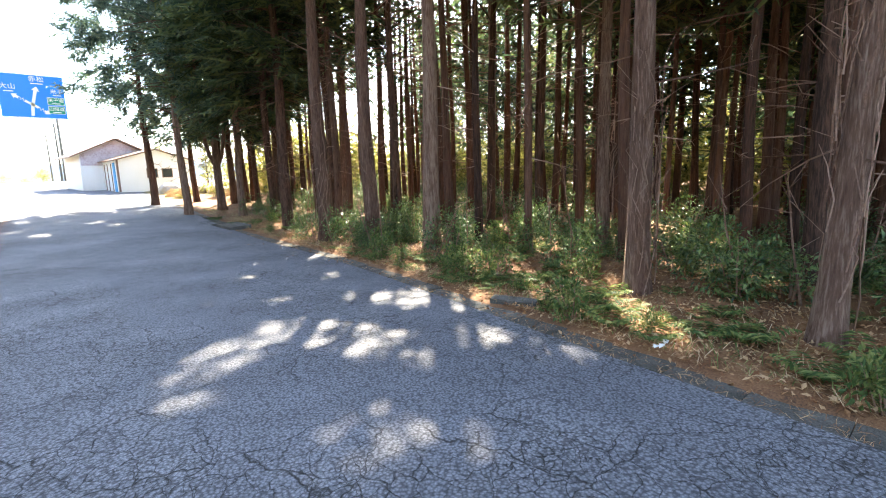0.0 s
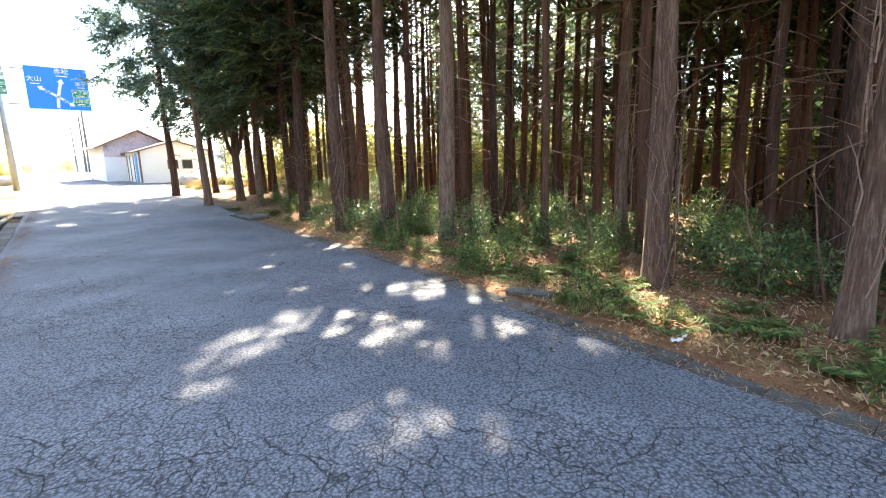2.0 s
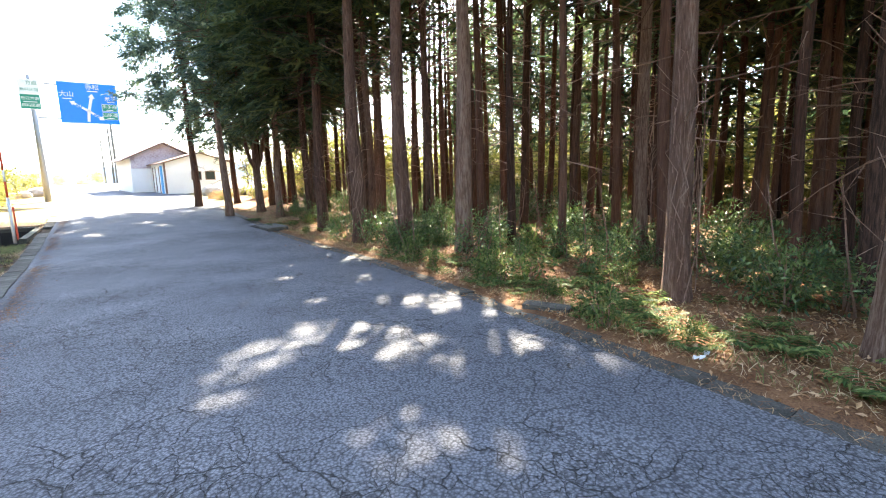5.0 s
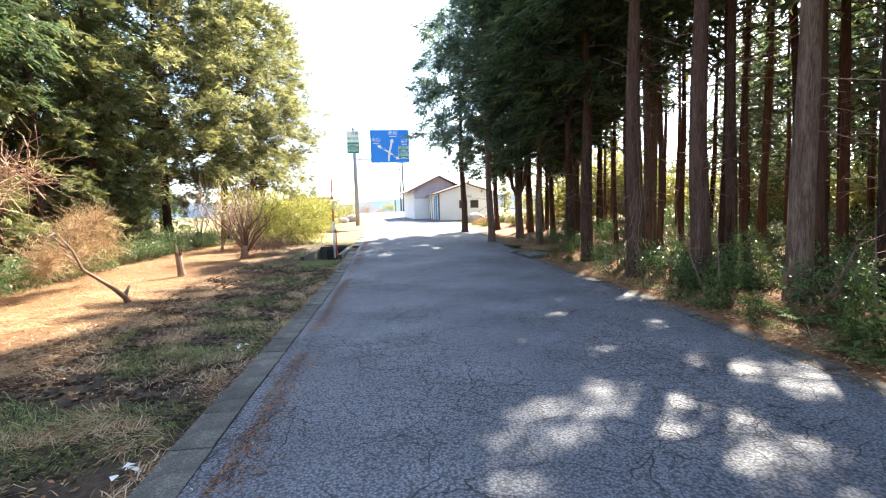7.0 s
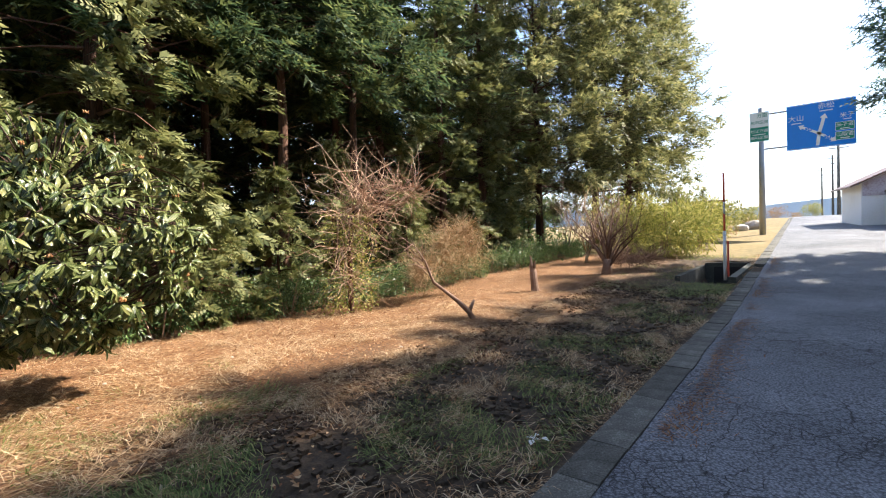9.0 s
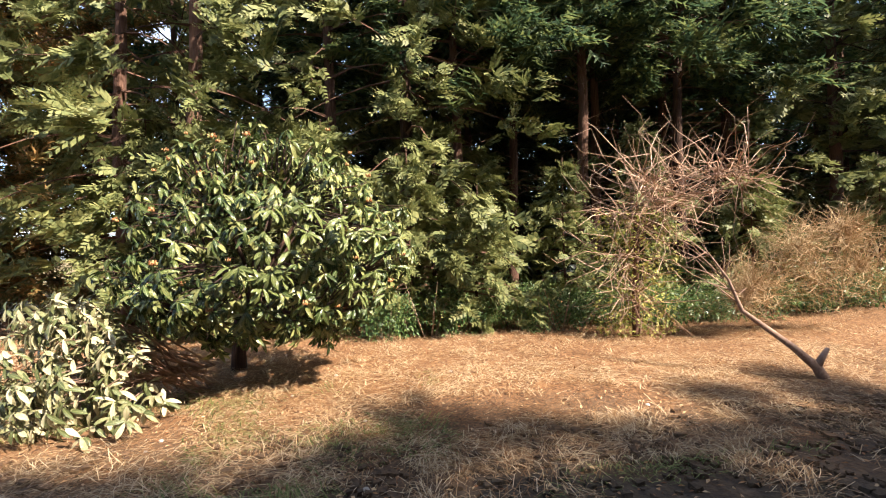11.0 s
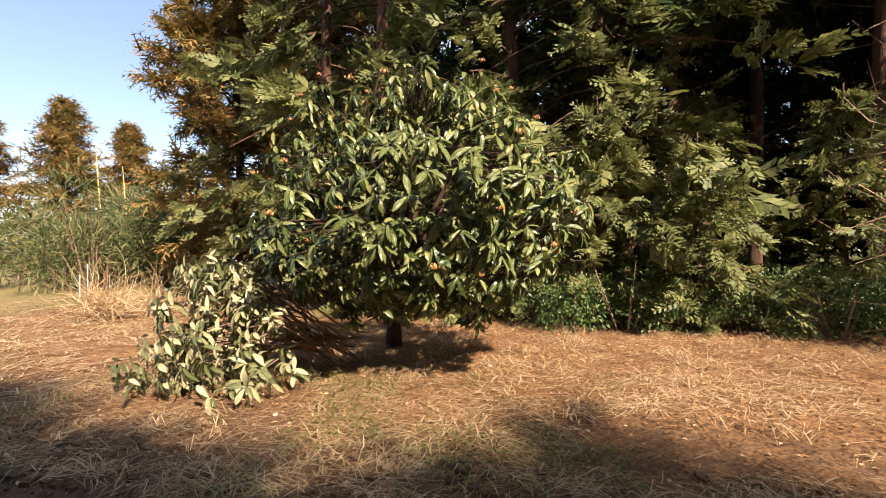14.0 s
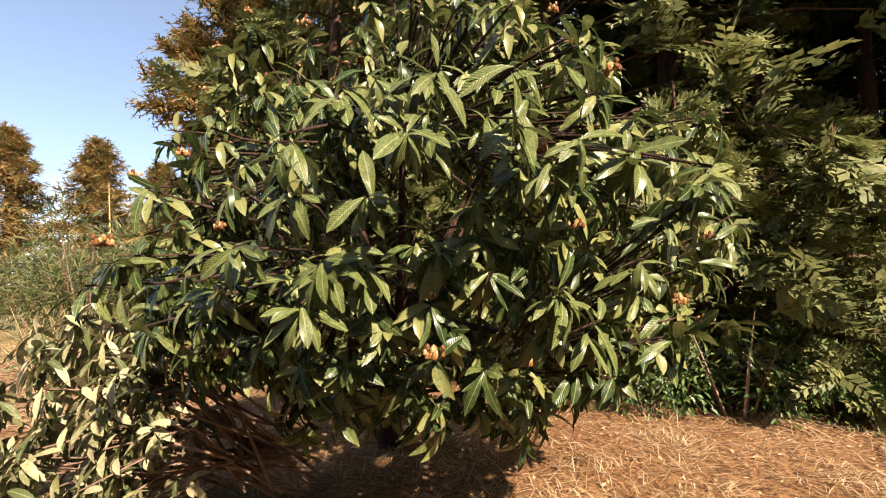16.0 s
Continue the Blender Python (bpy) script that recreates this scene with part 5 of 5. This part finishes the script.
for i in range(18):
    boulder(qs.uniform(-7.5, -3.2), qs.uniform(4.2, 9.5), qs.uniform(0.015, 0.03), 930 + i, label="small pale stone lying in straw")
# litter scraps
for x, y, m, l in ((-2.1, 7.3, "white", "crumpled white litter in the grass"), (-3.2, 5.8, "litter_leaf", "crumpled brown wrapper in the grass"), (-1.95, 4.35, "white", "white paper scrap by the kerb"), (4.05, 1.7, "white", "white litter scrap on the verge")):
    b = Build()
    for k in range(5):
        o = Vector((qs.uniform(-0.05, 0.05), qs.uniform(-0.05, 0.05), 0.012 + 0.01 * k))
        d = rv(qs)
        d.z *= 0.3
        b.petal(o, d.normalized(), Vector((0, 0, 1)), 0.075, 0.06)
    ob = solid("litter", b, M[m], l, "litter")
    ob.matrix_world = gpos(x, y, 0.015)

# low dry grass round the boulders by the house
scatter([bush("low tuft of dry yellow grass", 0.9, 0.5, 500, 0.22, "dry_tan", 583, ratio=0.08, group="dry tufts"), bush("small green shrub among stones", 0.9, 0.8, 500, 0.1, "bush_yellow", 584, group="dry tufts")], [(5.0 + random.Random(i).uniform(0, 8), 28.8 + random.Random(i + 50).uniform(0, 8)) for i in range(24)], random.Random(12), (0.5, 1.1))

# far trees and thickets along the horizon
far = [conifer("distant olive-green tree beside the road", 7, 0.14, 1.0, 2.4, 46, 16, M["cypress_sun"], M["bark_dark"], 470 + k, 0.7, 0.0, dead=0, group="distant trees", fluff=0.8, rise=0.8, pairs=2) for k in range(2)]
q5 = random.Random(17)
stand(far, [(-9, 60), (-13, 66), (-17, 58), (-22, 70), (7, 75), (12, 70), (17, 66), (22, 60), (-28, 64), (14, 56), (26, 52), (20, 47)], q5, (0.35, 0.65))
scatter([bush("dry yellow roadside thicket", 3.0, 1.8, 1500, 0.17, "bush_yellow", 580, group="far thickets"), bush("tan dry weeds beside the road", 2.4, 1.2, 1500, 0.2, "dry_tan", 581, ratio=0.12, group="dry weeds")],
        [(-4.5, 36), (-5.6, 39), (-4.2, 34), (-3.9, 47), (-4.6, 52), (-6, 50), (-9, 52), (3.6, 60), (4.5, 66), (0.2, 70), (-1.5, 72), (-3, 68), (12, 33), (13, 31), (14, 36), (16, 38), (15, 33), (13, 38), (-10, 44), (-13, 40), (-9.5, 38), (-8, 36), (-7, 34)], q5, (0.6, 1.2))


# ---- sign faces ----
def sign_face():
    panel = next(o for o in scene.objects if o.name == "panel")
    side = next(o for o in scene.objects if o.name == "side_panel")
    def bar(parent, name, x0, x1, z0, z1, m, y=-0.086):
        b = Build()
        b.box(x0, x1, y, y + 0.004, z0, z1)
        part(name, b, M[m], parent)
    def words(parent, text, x, z, size, m, y=-0.093):
        c = bpy.data.curves.new("lettering", "FONT")
        c.body, c.size, c.align_x, c.align_y, c.extrude = text, size, "CENTER", "CENTER", 0.002
        c.materials.append(M[m])
        ob = new("lettering", c)
        ob.parent = parent
        ob.matrix_local = pose(x, y, z, rx=90)
    def arrow(x0, z0, x1, z1, w, tip=True):
        d = Vector((x1 - x0, 0, z1 - z0))
        L = d.length
        d.normalize()
        s = Vector((d.z, 0, -d.x)) * w / 2
        o, e = Vector((x0, -0.088, z0)), Vector((x1, -0.088, z1))
        b = Build()
        h = e - d * (w * 1.7 if tip else 0)
        b.add([o + s, o - s, h - s, h + s], [(0, 1, 2, 3)])
        if tip:
            b.add([h + s * 2.4, h - s * 2.4, e], [(0, 1, 2)])
        part("arrow", b, M["sign_white"], panel)
    bar(panel, "border", 1.22, 4.13, 7.17, 7.19, "sign_white")
    bar(panel, "border", 1.22, 4.13, 4.75, 4.77, "sign_white")
    arrow(2.55, 4.85, 2.62, 5.55, 0.15, False)
    arrow(2.62, 5.5, 2.88, 6.55, 0.15)
    arrow(2.62, 5.5, 1.72, 6.05, 0.13)
    arrow(2.62, 5.5, 3.35, 4.98, 0.13)
    for x, z, n in ((2.16, 5.78, "24"), (2.98, 5.24, "24")):
        bar(panel, "route_shield", x - 0.14, x + 0.14, z - 0.1, z + 0.1, "sign_blue", -0.0925)
        words(panel, n, x, z, 0.2, "sign_white", -0.097)
    words(panel, "大山", 1.62, 6.45, 0.36, "sign_white")
    bar(panel, "small_caption", 1.42, 1.85, 6.17, 6.22, "sign_white")
    words(panel, "赤松", 2.92, 6.95, 0.36, "sign_white")
    bar(panel, "small_caption", 2.65, 3.2, 6.68, 6.73, "sign_white")
    words(panel, "米子", 3.78, 6.3, 0.3, "sign_white")
    bar(panel, "small_caption", 3.6, 3.98, 6.08, 6.12, "sign_white")
    for z, txt in ((5.75, "米子道"), (5.24, "山陰道")):
        bar(panel, "green_plate", 3.3, 4.08, z - 0.22, z + 0.22, "sign_white")
        bar(panel, "green_plate", 3.32, 4.06, z - 0.2, z + 0.2, "sign_green", -0.0905)
        words(panel, txt, 3.69, z + 0.05, 0.24, "sign_white", -0.097)
        bar(panel, "small_caption", 3.5, 3.88, z - 0.15, z - 0.11, "sign_white", -0.095)
    bar(side, "green_plate", -0.53, 0.36, 5.47, 6.28, "sign_green", -0.166)
    words(side, "方面", 0.05, 6.93, 0.26, "sign_green", -0.17)
    words(side, "無料区間", -0.08, 6.55, 0.21, "sign_green", -0.17)
    words(side, "松江方面", -0.08, 6.05, 0.21, "sign_white", -0.17)
    words(side, "無料区間", -0.08, 5.66, 0.21, "sign_white", -0.17)
    bar(side, "small_caption", -0.4, 0.22, 5.84, 5.88, "sign_white", -0.17)


sign_face()

# ---- straw, grass, fallen leaves ----
def blades(name, label, category, spots, q, mname, L, w, lift, tilt, curl=0.3, swirl=1.0):
    """Thin bent blades lying or standing at the given spots."""
    b = Build()
    for x, y in spots:
        a = 6.28 * noise.noise((x * 0.45, y * 0.45, 5)) * swirl + q.uniform(-0.9, 0.9) * 1.4
        d = Vector((math.cos(a), math.sin(a), 0))
        s = Vector((-d.y, d.x, 0)) * w * q.uniform(0.6, 1.3)
        ll = L * q.uniform(0.5, 1.4)
        o = Vector((x, y, ground_z(x, y) + 0.004 + q.random() * lift))
        t = q.uniform(*tilt)
        m = o + (d + Vector((0, 0, t))) * ll * 0.5
        e = o + (d + Vector((0, 0, t * (1 - curl * 2)))) * ll + s * q.uniform(-8, 8)
        b.add([o - s, o + s, m + s, m - s, e], [(0, 1, 2, 3), (3, 2, 4)])
    return solid(name, b, M[mname], label, category, kind="stuff")


q6 = random.Random(91)


def field_spots(n, x0, x1, y0, y1, scale, cut, z=0.0):
    out = []
    while len(out) < n:
        x, y = q6.uniform(x0, x1), q6.uniform(y0, y1)
        if noise.noise((x * scale, y * scale, z)) > cut - q6.random() * 0.35 and not (-3.4 < x < -1.85 and 17.8 < y < 23.2):
            out.append((x, y))
    return out


blades("straw", "mown dry straw strewn over the field", "straw", field_spots(22000, -7.2, -4.2, 1.5, 13, 0.8, -0.1) + field_spots(7000, -10, -7.2, 1.5, 13, 0.8, 0.0) + field_spots(13000, -10, -3.0, 12, 20, 0.8, -0.1), q6, "straw", 0.21, 0.0019, 0.03, (-0.02, 0.2))
blades("pale_straw", "pale dry grass at the open end of the field", "straw", field_spots(26000, -14, -3, -9, 1.8, 0.6, -0.2), q6, "straw", 0.24, 0.0062, 0.03, (-0.02, 0.25))
blades("brown_straw", "rusty brown dead grass and needles over the field", "straw", field_spots(36000, -10.2, -4.3, 1.5, 13, 1.3, -0.1, 8) + field_spots(12000, -9.5, -3.5, 13, 20, 1.3, -0.1, 8) + field_spots(7000, -13, -4, -8, 1.5, 1.0, 0.0, 8), q6, "brown_straw", 0.10, 0.0022, 0.025, (-0.02, 0.22))
blades("tangled_straw", "matted pale dead grass in loose tangles", "straw", field_spots(13000, -5.0, -1.9, 1.5, 16, 1.7, 0.36, 11) + field_spots(6000, -10, -4.2, 2.5, 11, 1.9, 0.38, 11), q6, "straw", 0.20, 0.0024, 0.06, (-0.1, 0.55), 0.6, 2.5)
blades("field_grass", "short green grass patches", "grass", field_spots(5000, -3.6, -1.85, 12, 20, 0.7, 0.2, 4) + field_spots(12000, -4.2, -1.85, 1, 12, 0.9, 0.2, 4) + field_spots(5000, -7, -3, 2, 7, 0.9, 0.35, 4) + field_spots(4000, -12, -4, -8, 2, 0.5, 0.2, 4) + field_spots(3500, -5, -1.9, 16, 25, 0.6, 0.1, 4), q6, "grass", 0.11, 0.003, 0.01, (0.2, 1.2))
blades("kerb_needles", "reddish needles caught along the kerb", "needles", [(-1.34 + abs(q6.gauss(0, 0.17)), y) for y in [q6.uniform(1, 24) for _ in range(17000)] if noise.noise((y * 0.75, 3, 0)) > -0.15], q6, "brown_straw", 0.09, 0.004, 0.075, (-0.02, 0.3))
blades("needle_drift", "reddish conifer needles drifted along the road edge", "needles", [(road_r(y) + q6.gauss(0.12, 0.2), y) for y in [q6.uniform(-2, 26) for _ in range(16000)]], q6, "litter_leaf", 0.10, 0.002, 0.05, (-0.05, 0.2))
blades("verge_grass", "low green grass and weeds on the verge", "grass", [(road_r(y) + 0.45 + abs(q6.gauss(0, 0.6)), y) for y in [q6.uniform(-2, 24) for _ in range(3000)]], q6, "grass", 0.13, 0.003, 0.01, (0.3, 1.5))
blades("verge_straw", "dry grass stalks on the shaded verge", "grass", [(road_r(y) + 0.4 + abs(q6.gauss(0, 1.3)), y) for y in [q6.uniform(-2, 22) for _ in range(8000)]], q6, "straw", 0.16, 0.0028, 0.02, (0.0, 0.9))
blades("kerb_weeds", "dry grass growing along the kerb", "grass", [(q6.choice((-1.84, -1.3)) + q6.gauss(0, 0.07), y) for y in [q6.uniform(1, 26) for _ in range(11000)] if noise.noise((y * 0.9, 0, 0)) > -0.05], q6, "straw", 0.12, 0.003, 0.03, (0.0, 0.7))


def leaf_litter():
    b = Build()
    for _ in range(26000):
        x, y = road_r(0) + 0.3 + abs(q6.gauss(0, 2.2)), q6.uniform(-4, 18)
        d = rv(q6)
        d.z *= 0.35
        b.petal(Vector((x, y, ground_z(x, y) + q6.uniform(0.005, 0.04))), d.normalized(), (Vector((0, 0, 1)) + rv(q6) * 0.5).normalized(), q6.uniform(0.03, 0.08), q6.uniform(0.018, 0.04))
    for _ in range(9000):
        x, y = q6.uniform(-10.5, -1.9), q6.uniform(1, 15)
        d = rv(q6)
        d.z *= 0.3
        b.petal(Vector((x, y, ground_z(x, y) + q6.uniform(0.005, 0.03))), d.normalized(), (Vector((0, 0, 1)) + rv(q6) * 0.4).normalized(), q6.uniform(0.03, 0.065), q6.uniform(0.015, 0.03))
    solid("leaf_litter", b, M["litter_leaf"], "brown fallen leaves on the ground", "fallen leaves", kind="stuff")


leaf_litter()


def soil_clods():
    """Crumbled lumps of dark soil among the dead grass."""
    b = Build()
    for x, y in field_spots(4200, -5.2, -1.9, 1.5, 17, 1.2, 0.1, 21):
        r = q6.uniform(0.012, 0.045)
        o = Vector((x, y, ground_z(x, y) + r * 0.2))
        k = [o + Vector((i * q6.uniform(0.5, 1.1), j * q6.uniform(0.5, 1.1), h * q6.uniform(0.4, 0.9))) * r for h in (-1, 1) for j in (-1, 1) for i in (-1, 1)]
        b.add(k, [(0, 2, 3, 1), (4, 5, 7, 6), (0, 1, 5, 4), (2, 6, 7, 3), (0, 4, 6, 2), (1, 3, 7, 5)])
    solid("soil_clods", b, M["soil"], "crumbled clods of dark soil", "soil", kind="stuff")


soil_clods()


# climbing dry creepers and bare saplings at the wood's edge
def creepers(x, y, r, seed):
    q = random.Random(seed)
    root = thing("dry_creeper", "dry creeper stems clinging to a trunk", "creeper", gpos(x, y), "creepers")
    b = Build()
    for k in range(46):
        a, z = q.uniform(0, 6.28), q.uniform(0, 2.6)
        pts = []
        for i in range(5):
            rr = r * (1.0 + 0.16 * q.random())
            pts.append(Vector((math.cos(a) * rr, math.sin(a) * rr, z)))
            a += q.uniform(-0.5, 0.5)
            z += q.uniform(0.1, 0.35)
        pts[-1] += Vector((math.cos(a), math.sin(a), 0)) * q.uniform(0, 0.3)
        b.tube(pts, [0.007, 0.007, 0.006, 0.005, 0.003], 4)
    part("stem", b, M["twig"], root, kind="stuff")


for i, (x, y, r) in enumerate(((5.15, 0.66, 0.135), (5.54, 11.3, 0.21), (8.78, 5.0, 0.14), (5.75, 2.72, 0.16))):
    creepers(x, y, r, 600 + i)
q7 = random.Random(77)
for i in range(22):
    x, y = q7.uniform(5.2, 9.0), q7.uniform(-1.5, 13)
    root = thing("bare_sapling", "thin bare sapling stem in the undergrowth", "sapling", gpos(x, y, -0.03), "bare saplings")
    b = Build()
    h = q7.uniform(0.8, 2.0)
    tip = Vector((q7.uniform(-0.4, 0.4), q7.uniform(-0.4, 0.4), h))
    b.tube([(0, 0, 0), tip * 0.5 + rv(q7) * 0.06, tip], [0.016, 0.011, 0.003], 5)
    for _ in range(7):
        o = tip * q7.uniform(0.35, 0.95)
        e = o + (rv(q7) + Vector((0, 0, 0.4))).normalized() * q7.uniform(0.2, 0.6)
        b.tube([o, e], [0.006, 0.002], 3)
    part("stem", b, M["twig"], root, kind="stuff")
